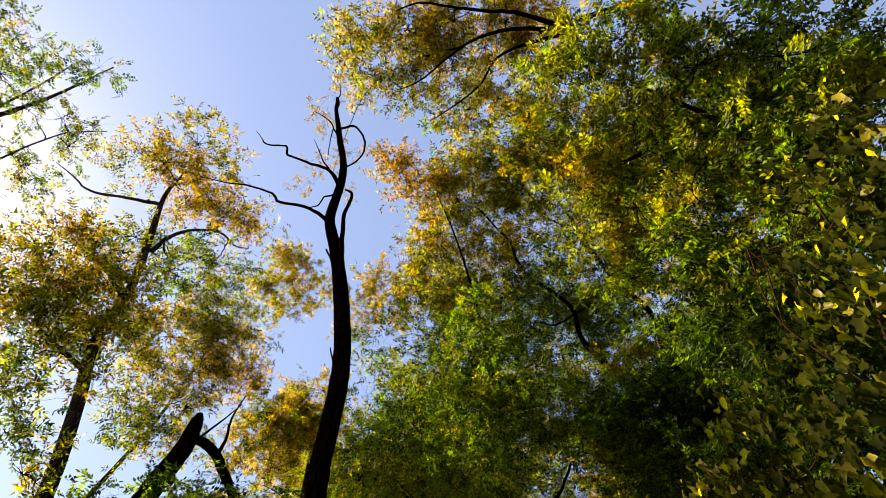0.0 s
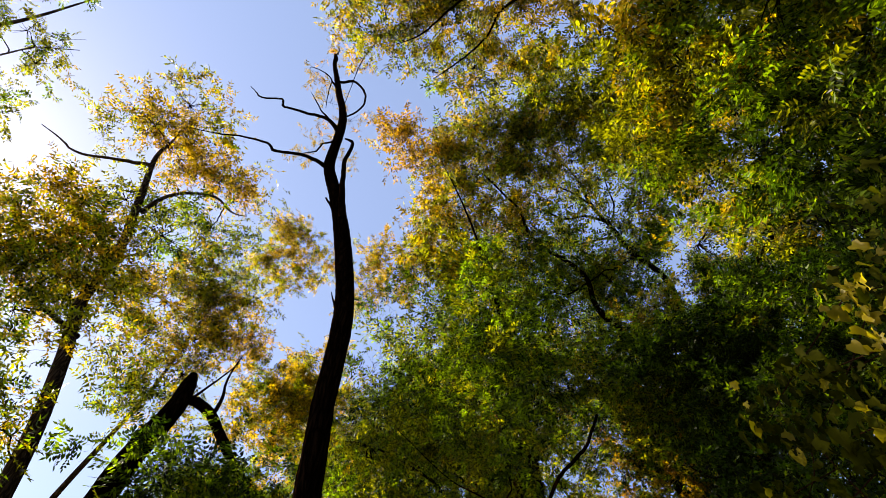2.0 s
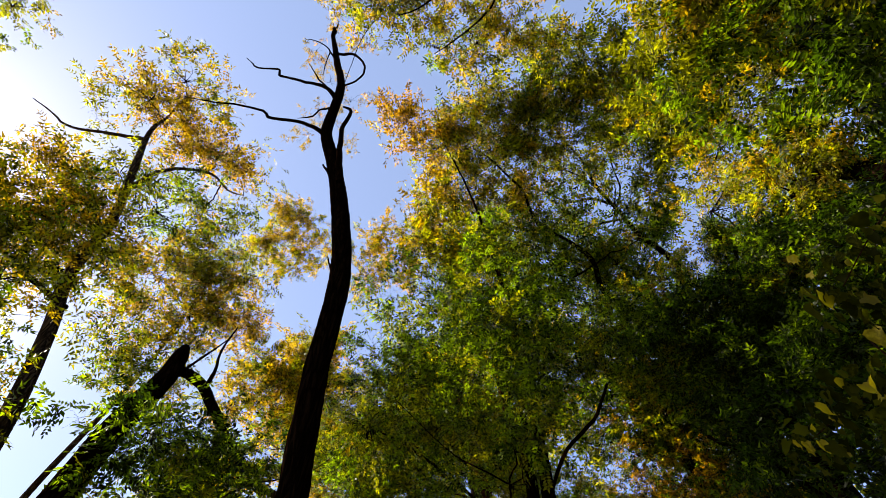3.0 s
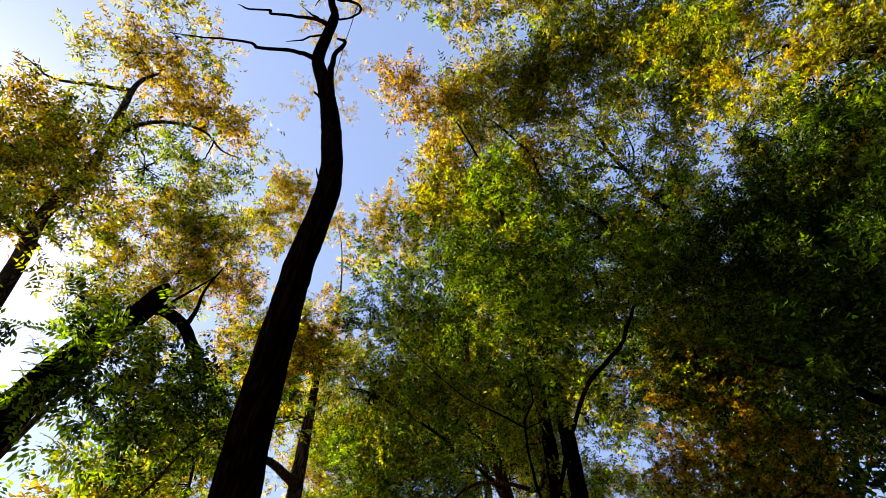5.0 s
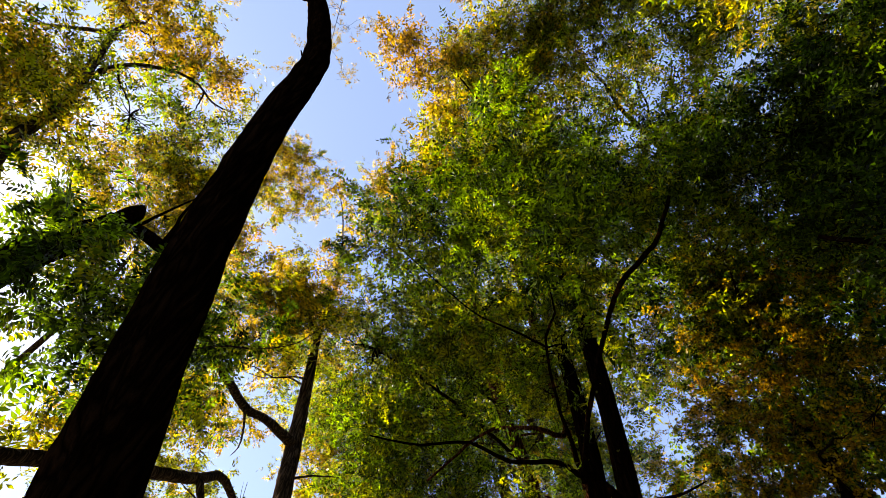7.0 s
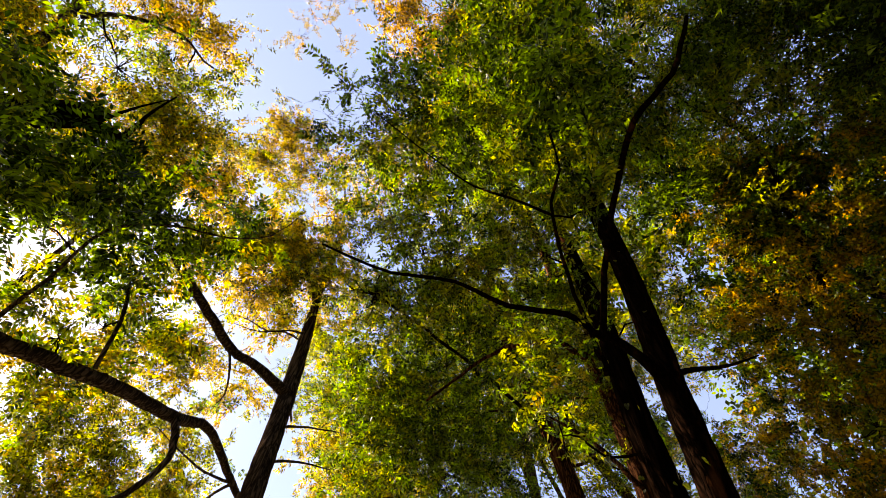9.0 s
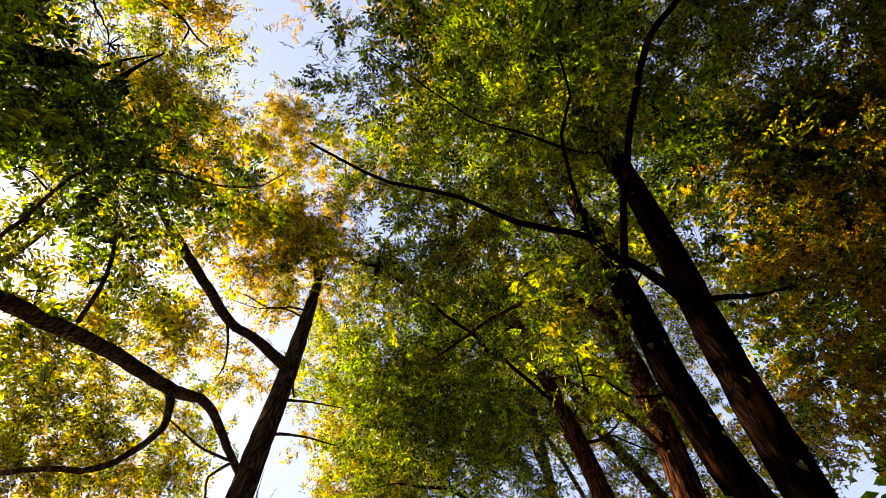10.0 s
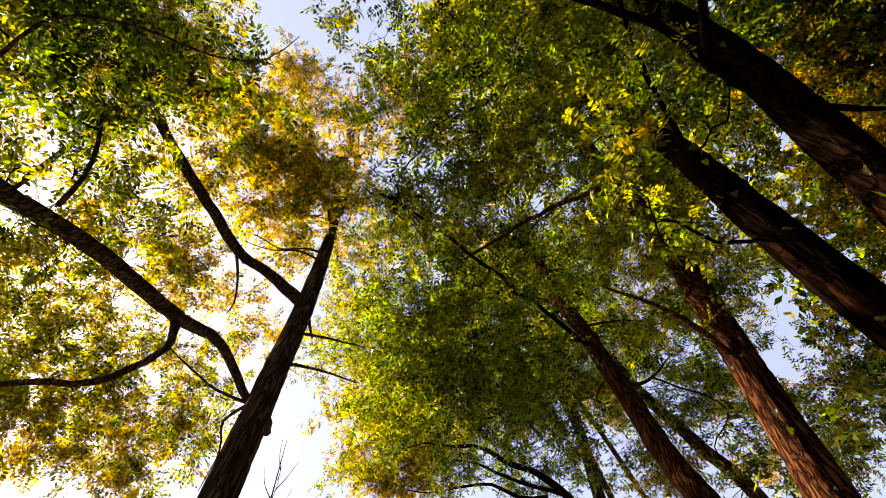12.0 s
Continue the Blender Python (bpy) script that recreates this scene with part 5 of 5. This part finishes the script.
tree.finish("thin green and yellow leaves")

# ---- tree beside the path with low dark boughs ----
tree = Tree("locust_tree", (6.8, 4.0, 0), "locust tree with dense low-hanging dark green boughs", seed=24, pairs=5, oval=True)
tree.limb([(6.8, 4.0, -0.2, 0.3), (6.7, 4.2, 4, 0.24), (6.9, 5.2, 8, 0.18), (7.2, 6.2, 10.6, 0.13), (7.4, 6.6, 14, 0.06)], "trunk", 16)
tree.limb([(6.7, 4.1, 4.5, 0.09), (5, 2.2, 5.6, 0.06), (3.75, 1.2, 6.27, 0.05), (3.26, 1.32, 6.78, 0.041), (2.79, 1.2, 7.25, 0.031), (2.29, 1.05, 7.68, 0.021), (1.93, 0.91, 7.99, 0.012)])
tree.limb([(3.75, 1.2, 6.27, 0.05), (3.07, 1.37, 6.89, 0.041), (2.55, 1.53, 7.28, 0.031), (2.07, 1.96, 7.48, 0.021), (1.63, 2.22, 7.68, 0.012)])
tree.limb([(7.2, 5.5, 9.5, 0.08), (7.08, 6.7, 10.74, 0.06), (6.88, 7.48, 10.74, 0.055), (6.63, 8.07, 10.76, 0.05), (6.35, 8.89, 10.66, 0.045), (5.6, 9.6, 10.6, 0.02)])
tree.clumps([(1.37, 1.14, 8.32, 0.63, 0.97, 0.45), (1.45, 2.21, 7.96, 0.65, 0.90, 0.57), (1.94, 0.51, 8.06, 0.65, 1.03, 0.45),
             (2.20, 1.50, 7.73, 0.68, 1.03, 0.49), (2.35, 2.52, 7.26, 0.69, 0.90, 0.54), (2.69, 0.73, 7.48, 0.64, 1.08, 0.29),
             (2.84, 1.70, 6.88, 0.64, 1.08, 0.30), (2.99, 2.57, 6.34, 0.65, 1.08, 0.24), (3.06, 0.44, 6.61, 0.54, 1.08, 0.33),
             (3.17, 1.25, 6.06, 0.54, 1.08, 0.28), (2.76, 3.45, 6.71, 0.58, 0.90, 0.30)], leaf=0.05, thick=0.75, big=2.0)

tree.clumps([(2.04, 3.48, 7.45, 0.51, 0.80, 0.48), (3.35, 0.26, 6.17, 0.46, 1.08, 0.33), (3.15, 2.08, 5.68, 0.52, 1.08, 0.22),
             (3.22, 1.37, 5.28, 0.45, 0.97, 0.24), (3.07, 3.12, 5.74, 0.52, 1.08, 0.14)], leaf=0.05, thick=0.75, big=2.0)

tree.clumps([(6.29, 8.05, 12.25, 0.90, 0.40, 0.57), (6.56, 6.73, 11.14, 0.87, 0.45, 0.57), (6.92, 7.70, 9.97, 0.75, 0.45, 0.57),
             (6.42, 8.67, 10.70, 0.85, 0.45, 0.52), (6.71, 6.83, 13.44, 0.91, 0.45, 0.57), (5.51, 9.95, 12.00, 0.81, 0.35, 0.57),
             (6.40, 6.23, 10.08, 0.65, 0.45, 0.57)], leaf=0.05)
tree.clumps([(5.28, 4.18, 14.21, 0.83, 0.70, 0.57), (5.97, 3.83, 13.35, 0.76, 0.70, 0.57), (6.64, 4.25, 12.29, 0.78, 0.75, 0.57),
             (6.96, 3.71, 11.54, 0.70, 0.75, 0.57), (7.25, 4.14, 10.58, 0.66, 0.80, 0.57), (6.30, 5.21, 12.89, 0.79, 0.70, 0.54),
             (7.14, 5.27, 11.69, 0.78, 0.80, 0.52), (7.27, 5.28, 10.25, 0.69, 0.80, 0.50), (5.93, 5.67, 14.15, 0.74, 0.50, 0.57)], leaf=0.06, big=2.2)
tree.finish("dense dark green feathery leaves")

# ---- thicket, its deep shade put into near-black leaf colour ----
tree = Tree("thicket_tree", (6.5, 10.2, 0), "dense dark leafy tree standing in deep shade", seed=25, fill=1.35)
tree.limb([(6.5, 10.2, -0.2, 0.26), (6.4, 10.2, 4, 0.2), (6.1, 10.1, 8, 0.14), (5.8, 9.9, 11, 0.06)], "trunk", 14)
tree.limb([(6.3, 10.1, 5.5, 0.1), (5.4, 10.2, 6.6, 0.06), (4.6, 10.4, 7.4, 0.03)])
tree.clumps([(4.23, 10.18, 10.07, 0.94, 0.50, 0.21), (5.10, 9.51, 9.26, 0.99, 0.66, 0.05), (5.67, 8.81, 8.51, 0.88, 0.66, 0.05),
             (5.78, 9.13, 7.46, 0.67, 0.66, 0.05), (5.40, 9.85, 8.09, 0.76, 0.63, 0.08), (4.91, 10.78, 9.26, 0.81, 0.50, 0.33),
             (3.76, 11.15, 10.97, 0.82, 0.42, 0.39), (2.99, 12.57, 10.90, 0.77, 0.37, 0.41), (4.29, 11.59, 10.42, 0.78, 0.45, 0.35),
             (1.77, 12.94, 10.97, 0.86, 0.31, 0.47), (0.96, 12.30, 11.61, 0.81, 0.28, 0.52)], leaf=0.052)
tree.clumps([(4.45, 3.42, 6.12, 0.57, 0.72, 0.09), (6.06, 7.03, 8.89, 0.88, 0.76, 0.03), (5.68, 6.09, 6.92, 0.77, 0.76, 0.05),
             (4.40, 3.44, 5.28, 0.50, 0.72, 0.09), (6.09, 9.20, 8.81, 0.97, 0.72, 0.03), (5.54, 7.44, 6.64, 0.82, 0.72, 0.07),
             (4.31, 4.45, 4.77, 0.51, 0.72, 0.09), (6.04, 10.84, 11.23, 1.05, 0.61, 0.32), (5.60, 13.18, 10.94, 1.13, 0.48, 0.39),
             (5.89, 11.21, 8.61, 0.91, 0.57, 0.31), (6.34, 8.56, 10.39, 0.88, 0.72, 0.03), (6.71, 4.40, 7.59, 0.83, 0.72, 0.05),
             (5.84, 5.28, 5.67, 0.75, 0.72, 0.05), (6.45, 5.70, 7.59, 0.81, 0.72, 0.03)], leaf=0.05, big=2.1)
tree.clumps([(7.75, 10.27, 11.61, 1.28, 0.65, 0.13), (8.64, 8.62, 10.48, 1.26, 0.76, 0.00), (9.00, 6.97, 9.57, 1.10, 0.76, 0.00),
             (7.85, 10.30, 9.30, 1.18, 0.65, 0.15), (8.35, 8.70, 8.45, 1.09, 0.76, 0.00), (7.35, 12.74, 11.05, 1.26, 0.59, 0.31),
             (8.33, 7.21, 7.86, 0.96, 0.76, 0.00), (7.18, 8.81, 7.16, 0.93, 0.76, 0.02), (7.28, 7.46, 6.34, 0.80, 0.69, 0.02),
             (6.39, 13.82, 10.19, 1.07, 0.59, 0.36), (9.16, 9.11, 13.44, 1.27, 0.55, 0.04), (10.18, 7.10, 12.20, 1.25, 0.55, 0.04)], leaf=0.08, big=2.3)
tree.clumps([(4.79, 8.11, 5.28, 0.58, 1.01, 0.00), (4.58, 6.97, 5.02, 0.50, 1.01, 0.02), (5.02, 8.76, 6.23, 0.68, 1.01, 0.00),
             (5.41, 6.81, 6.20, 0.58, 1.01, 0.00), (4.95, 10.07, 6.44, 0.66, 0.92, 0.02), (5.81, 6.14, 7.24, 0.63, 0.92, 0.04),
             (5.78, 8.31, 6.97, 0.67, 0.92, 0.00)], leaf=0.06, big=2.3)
tree.finish("dense green leaves coloured dark as in deep shade")

# ---- vine-hung tree with small yellow-brown leaves ----
tree = Tree("vine_covered_tree", (7.8, 17.2, 0), "tree smothered in hanging climbers with small yellow and brown leaves", seed=26, oval=True, fine=0.75, broad=0.3, fill=0.6)
tree.limb([(7.8, 17.2, -0.2, 0.34), (7.6, 17.0, 4, 0.28), (7.2, 16.4, 8, 0.22), (6.8, 15.4, 12, 0.12), (6.4, 14.4, 15, 0.05)], "trunk", 16)
tree.limb([(7.5, 16.8, 5.5, 0.1), (6.6, 15.8, 6.4, 0.06), (5.8, 14.8, 7, 0.03)])
tree.limb([(7.0, 16.0, 9.5, 0.1), (6.2, 14.6, 10, 0.06), (5.6, 13.2, 10.4, 0.03)])
tree.clumps([(5.75, 14.00, 11.29, 0.75, 0.62, 0.70), (6.35, 13.27, 10.58, 0.79, 0.62, 0.58), (6.72, 13.66, 9.46, 0.74, 0.62, 0.46),
             (5.76, 15.12, 10.72, 0.90, 0.62, 0.58), (6.49, 14.57, 9.85, 0.89, 0.62, 0.64), (6.72, 14.81, 8.78, 0.73, 0.68, 0.58),
             (5.74, 16.45, 9.82, 0.86, 0.62, 0.76), (6.18, 15.82, 9.25, 0.79, 0.62, 0.80), (6.42, 15.87, 8.22, 0.82, 0.68, 0.68),
             (5.74, 17.50, 8.86, 0.71, 0.62, 0.46), (6.22, 17.07, 8.06, 0.86, 0.68, 0.73), (6.29, 16.98, 7.18, 0.78, 0.68, 0.78)], leaf=0.044, thick=0.95, big=2.1, mix=1.6)

tree.clumps([(5.64, 18.26, 8.07, 0.82, 0.62, 0.43), (5.97, 18.05, 7.06, 0.82, 0.68, 0.73), (5.17, 19.30, 7.98, 0.74, 0.56, 0.40),
             (5.32, 17.66, 9.79, 0.45, 0.39, 0.48), (5.01, 19.38, 8.91, 0.52, 0.45, 0.38), (6.27, 18.09, 6.68, 0.69, 0.68, 0.78),
             (6.49, 15.79, 7.37, 0.74, 0.68, 0.68), (6.81, 13.98, 8.47, 0.75, 0.68, 0.48)], leaf=0.044, thick=0.95, big=2.1, mix=1.6)

tree.clumps([(5.90, 11.58, 10.77, 0.85, 0.36, 0.61), (6.37, 11.08, 9.92, 0.84, 0.36, 0.61), (6.26, 12.19, 9.74, 0.78, 0.36, 0.61),
             (5.28, 12.62, 11.46, 0.72, 0.38, 0.53), (5.10, 11.64, 12.92, 0.65, 0.29, 0.61), (6.64, 11.69, 9.58, 0.65, 0.36, 0.61),
             (6.13, 17.18, 15.05, 0.91, 0.21, 0.63), (5.62, 15.12, 13.89, 0.79, 0.24, 0.59)], leaf=0.044, thick=0.95, big=2.1, mix=1.6)

tree.clumps([(5.19, 15.79, 8.54, 0.82, 0.61, 0.72), (6.41, 13.90, 9.09, 0.91, 0.61, 0.52), (7.10, 12.34, 9.23, 0.85, 0.61, 0.47),
             (7.36, 11.47, 8.91, 0.68, 0.61, 0.57), (6.77, 13.18, 10.37, 0.76, 0.55, 0.52), (5.91, 13.84, 11.16, 0.83, 0.49, 0.52),
             (6.48, 13.86, 7.10, 0.87, 0.68, 0.67), (6.55, 13.83, 8.11, 0.83, 0.68, 0.52), (7.10, 12.20, 7.56, 0.83, 0.68, 0.37),
             (5.79, 15.57, 11.86, 0.93, 0.42, 0.37), (5.27, 17.16, 12.00, 0.81, 0.37, 0.37), (6.16, 15.28, 10.31, 0.75, 0.49, 0.42)], leaf=0.044, thick=0.95, big=2.1, mix=1.6)

tree.clumps([(5.98, 19.02, 10.21, 0.62, 0.61, 0.60), (6.02, 17.50, 9.76, 0.55, 0.61, 0.62), (5.77, 16.96, 10.92, 0.60, 0.55, 0.50),
             (5.49, 14.96, 9.97, 0.49, 0.61, 0.50), (5.12, 14.44, 10.96, 0.54, 0.61, 0.40), (5.46, 20.20, 7.92, 0.53, 0.61, 0.32),
             (5.99, 21.60, 9.37, 0.45, 0.49, 0.32), (6.18, 19.87, 9.32, 0.57, 0.55, 0.40)], leaf=0.044, thick=0.95, big=2.1, mix=1.6)
# added backing clumps, coloured dark for the shaded depth behind the climbers
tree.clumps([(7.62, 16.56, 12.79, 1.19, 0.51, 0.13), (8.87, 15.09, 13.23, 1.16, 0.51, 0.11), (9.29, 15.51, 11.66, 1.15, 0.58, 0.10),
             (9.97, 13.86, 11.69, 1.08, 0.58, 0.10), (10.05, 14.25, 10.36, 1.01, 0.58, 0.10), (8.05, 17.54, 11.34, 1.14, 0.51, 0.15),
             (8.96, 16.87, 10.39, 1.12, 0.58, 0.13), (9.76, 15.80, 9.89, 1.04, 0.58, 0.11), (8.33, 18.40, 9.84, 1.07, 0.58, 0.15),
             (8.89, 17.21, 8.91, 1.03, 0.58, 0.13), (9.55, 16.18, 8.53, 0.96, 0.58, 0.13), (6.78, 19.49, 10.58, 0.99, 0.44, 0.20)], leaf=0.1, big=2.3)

# dark clumps that paint a shaded patch among the upper climbers
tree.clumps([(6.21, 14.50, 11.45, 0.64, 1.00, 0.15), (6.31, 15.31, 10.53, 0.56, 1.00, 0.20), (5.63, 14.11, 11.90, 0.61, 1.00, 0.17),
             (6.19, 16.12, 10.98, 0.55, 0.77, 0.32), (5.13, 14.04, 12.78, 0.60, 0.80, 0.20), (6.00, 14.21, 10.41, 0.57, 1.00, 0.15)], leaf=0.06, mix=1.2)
tree.finish("small yellow, brown and green climber leaves before a shade-dark leafy backing")


# ---- climber with lobed leaves beside the path ----
def vine_leaf(kind):
    """A lobed leaf about 11 cm long, cupped and creased along its ribs."""
    bm = bmesh.new()
    lobes = {0: [(0, 0), (0.30, -0.10), (0.52, 0.16), (0.34, 0.36), (0.40, 0.66), (0.16, 0.70), (0, 1.05)],
             1: [(0, 0), (0.26, -0.12), (0.46, 0.10), (0.44, 0.40), (0.28, 0.72), (0.12, 0.92), (0, 1.10)],
             2: [(0, 0), (0.36, -0.06), (0.58, 0.30), (0.30, 0.38), (0.34, 0.78), (0.12, 0.66), (0, 1.0)]}[kind]
    rib = [bm.verts.new((0, y, -0.05 * math.sin(y * 3.0))) for y in (0.0, 0.35, 0.7, lobes[-1][1])]
    for sx in (1, -1):
        edge = [bm.verts.new((sx * x, y, 0.16 * abs(x) - 0.12 * y * y + 0.05 * math.sin(7 * y + sx))) for x, y in lobes[1:-1]]
        chain = [(rib[0], edge[0], edge[1]), (rib[0], edge[1], rib[1]), (rib[1], edge[1], edge[2]), (rib[1], edge[2], rib[2]), (rib[2], edge[2], edge[3]), (rib[2], edge[3], edge[4]), (rib[2], edge[4], rib[3])]
        for tri in chain:
            bm.faces.new(tri if sx > 0 else tri[::-1])
    me = bpy.data.meshes.new("leaf")
    bm.to_mesh(me)
    bm.free()
    me.polygons.foreach_set("use_smooth", [True] * len(me.polygons))
    return me


def climber():
    rng = np.random.RandomState(31)
    base = Vector((3.4, 3.2, 0))
    thing = tagged(new("climbing_vine"), "leafy climber with lobed green and yellow leaves on reddish stems", "vine")
    thing.location = base
    shapes = []
    for material in (VINE_LEAVES, VINE_YELLOW):
        for kind in range(3):
            me = vine_leaf(kind)
            me.materials.append(material)
            shapes.append(me)
    upper = [(1.97, 0.41, 4.26, 0.23, 0.25), (1.84, 0.58, 3.76, 0.16, 0.15), (1.73, 0.79, 3.60, 0.17, 0.10), (2.02, 0.74, 4.38, 0.18, 0.10), (1.67, 0.90, 3.27, 0.15, 0.30),
           (1.76, 1.19, 3.45, 0.18, 0.10), (1.77, 1.58, 3.60, 0.17, 0.05), (1.55, 1.18, 2.98, 0.15, 0.05), (1.56, 1.57, 3.10, 0.17, 0.02), (1.72, 2.04, 3.52, 0.15, 0.05),
           (1.48, 1.43, 2.76, 0.15, 0.05), (1.47, 1.81, 2.88, 0.16, 0.05), (1.50, 2.36, 3.29, 0.15, 0.08), (1.45, 2.73, 3.41, 0.13, 0.75), (1.40, 2.75, 3.09, 0.13, 0.65)]
    lower = [(1.43, 3.18, 3.30, 0.14, 0.10), (1.42, 2.87, 2.90, 0.14, 0.15), (1.35, 3.19, 2.94, 0.15, 0.05), (1.66, 3.52, 3.60, 0.13, 0.08), (1.51, 3.56, 3.20, 0.12, 0.10),
           (1.42, 3.84, 2.97, 0.12, 0.10), (1.62, 2.62, 3.32, 0.15, 0.10), (1.44, 3.67, 3.42, 0.16, 0.08), (1.32, 2.91, 2.74, 0.14, 0.10), (1.48, 4.13, 3.13, 0.15, 0.10),
           (1.43, 4.45, 3.14, 0.16, 0.10), (1.34, 3.87, 2.80, 0.14, 0.10), (1.95, 1.35, 4.10, 0.17, 0.05), (1.69, 0.69, 3.39, 0.13, 0.10), (1.68, 2.26, 3.65, 0.17, 0.03)]
    clumps = upper + lower
    stems = [[(3.4, 3.2, -0.1, 0.04), (3.3, 3.0, 1.6, 0.03), (2.9, 2.4, 3.2, 0.018), (2.8, 1.6, 4.4, 0.010), (2.5, 1.0, 5.2, 0.005)],
             [(3.4, 3.3, 0.4, 0.03), (3.2, 3.6, 2.2, 0.018), (2.6, 3.4, 3.4, 0.010), (2.1, 3.2, 4.0, 0.005)],
             [(3.3, 3.2, 1.4, 0.02), (2.7, 2.6, 2.5, 0.012), (2.2, 2.4, 3.0, 0.007), (1.75, 2.3, 3.3, 0.004)],
             [(3.3, 3.4, 1.0, 0.02), (3.1, 4.2, 2.4, 0.012), (2.6, 4.6, 3.2, 0.007), (2.2, 4.4, 3.8, 0.004)],
             [(2.8, 1.7, 4.3, 0.009), (2.3, 1.5, 4.5, 0.006), (1.9, 1.4, 4.45, 0.004)]]
    wood = []
    for row in stems:
        q = spline(row, 0.12)
        wood.append(q)
        v, f = tube(q, 7, rng, 0.08)
        ob = new("stem", quads_mesh("stem", v - np.array(base), f, [STEM_RED]))
        ob.parent = thing
    wood = np.vstack(wood)
    places = []
    for x, y, z, r, ripe in clumps:
        c = np.array((x, y, z))
        n = int(170 * r * r / 0.09)
        at = c + rng.normal(0, 0.6 * r, (n, 3))
        for p in at:
            places.append((p, rng.uniform() < ripe))
        k = np.argmin(np.linalg.norm(wood[:, :3] - c, axis=1) + rng.uniform(0, 1.2, len(wood)))
        bend = (wood[k, :3] + c) / 2 + rng.normal(0, 0.06, 3)
        v, f = tube(spline([(*wood[k, :3], 0.005), (*bend, 0.004), (*c, 0.0025)], 0.08), 5, rng)
        ob = new("tendril", quads_mesh("tendril", v - np.array(base), f, [STEM_RED]))
        ob.parent = thing
    order = rng.permutation(len(places))
    rest_v, rest_f, rest_m, o = [], [], [], 0
    for count, i in enumerate(order):
        p, yellow = places[i]
        me = shapes[rng.randint(3) + (3 if yellow else 0)]
        facing = Vector((-0.9, -0.2, 0.5)) + Vector(rng.normal(0, 0.8, 3))
        down = Vector((0, 0, -1)) + Vector(rng.normal(0, 0.4, 3))
        side = down.cross(facing).normalized()
        normal = side.cross(down).normalized()
        s = 0.07 * rng.uniform(0.5, 1.45)
        turn = Matrix((side, down.normalized(), normal)).transposed().to_4x4()
        m = Matrix.Translation(Vector(p) - base) @ turn @ Matrix.Diagonal((s * rng.uniform(0.5, 1.0), s, s * 1.6, 1))
        if count < 280:
            ob = new("leaf", me)
            ob.parent = thing
            ob.matrix_basis = m
        else:
            co = np.array([m @ vert.co for vert in me.vertices])
            rest_v.append(co)
            rest_f += [[a + o for a in poly.vertices] for poly in me.polygons]
            rest_m += [int(yellow)] * len(me.polygons)
            o += len(co)
    me = quads_mesh("foliage", np.vstack(rest_v), np.array(rest_f), [VINE_LEAVES, VINE_YELLOW], np.array(rest_m))
    tagged(new("foliage", me), kind="stuff").parent = thing


climber()


# ---- climber on the leaning trunks ----
def trunk_climber(base, bends, seed, count=46):
    """A thin stem that follows a trunk, with roundish leaves standing off it on short stalks."""
    rng = np.random.RandomState(seed)
    thing = tagged(new("climbing_vine"), "thin climber with roundish pale green leaves on a dark trunk", "vine")
    thing.location = base
    base = Vector(base)
    q = spline([(*row, 0.006) for row in bends], 0.1)
    q[1:-1, :3] += rng.normal(0, 0.012, (len(q) - 2, 3))
    v, f = tube(q, 6, rng, 0.08)
    new("stem", quads_mesh("stem", v - np.array(base), f, [TWIG])).parent = thing
    shapes = [vine_leaf(1), vine_leaf(0)]
    for me in shapes:
        me.materials.append(TRUNK_LEAVES)
    for n in range(count):
        k = rng.randint(2, len(q))
        p = Vector(q[k, :3]) + Vector(rng.normal(0, 0.13, 3)) + Vector((-0.12, -0.2, 0))
        facing = Vector((-0.6, -0.6, 0.4)) + Vector(rng.normal(0, 0.6, 3))
        down = Vector((0, 0, -1)) + Vector(rng.normal(0, 0.5, 3))
        side = down.cross(facing).normalized()
        s = 0.075 * rng.uniform(0.6, 1.3)
        ob = new("leaf", shapes[n % 2])
        ob.parent = thing
        ob.matrix_basis = Matrix.Translation(p - base) @ Matrix((side, down.normalized(), side.cross(down).normalized())).transposed().to_4x4() @ Matrix.Diagonal((s, s, s, 1))


trunk_climber((2.5, 15.35, 0), [(2.5, 15.35, 0), (2.05, 14.85, 2.41), (1.82, 14.3, 3.8), (1.72, 13.83, 5.2), (1.76, 13.3, 7.29), (1.72, 12.9, 9.67)], 41, 34)
trunk_climber((2.8, 15.35, 0), [(2.8, 15.35, 0), (2.1, 15.1, 2.62), (1.7, 14.9, 4.04), (1.5, 14.72, 5.6), (1.63, 14.74, 8.4)], 42, 40)
trunk_climber((1.55, 17.05, 0), [(1.55, 17.05, 0), (1.84, 17.4, 3), (2.16, 17.77, 5.6), (2.3, 17.8, 7.2)], 43, 24)
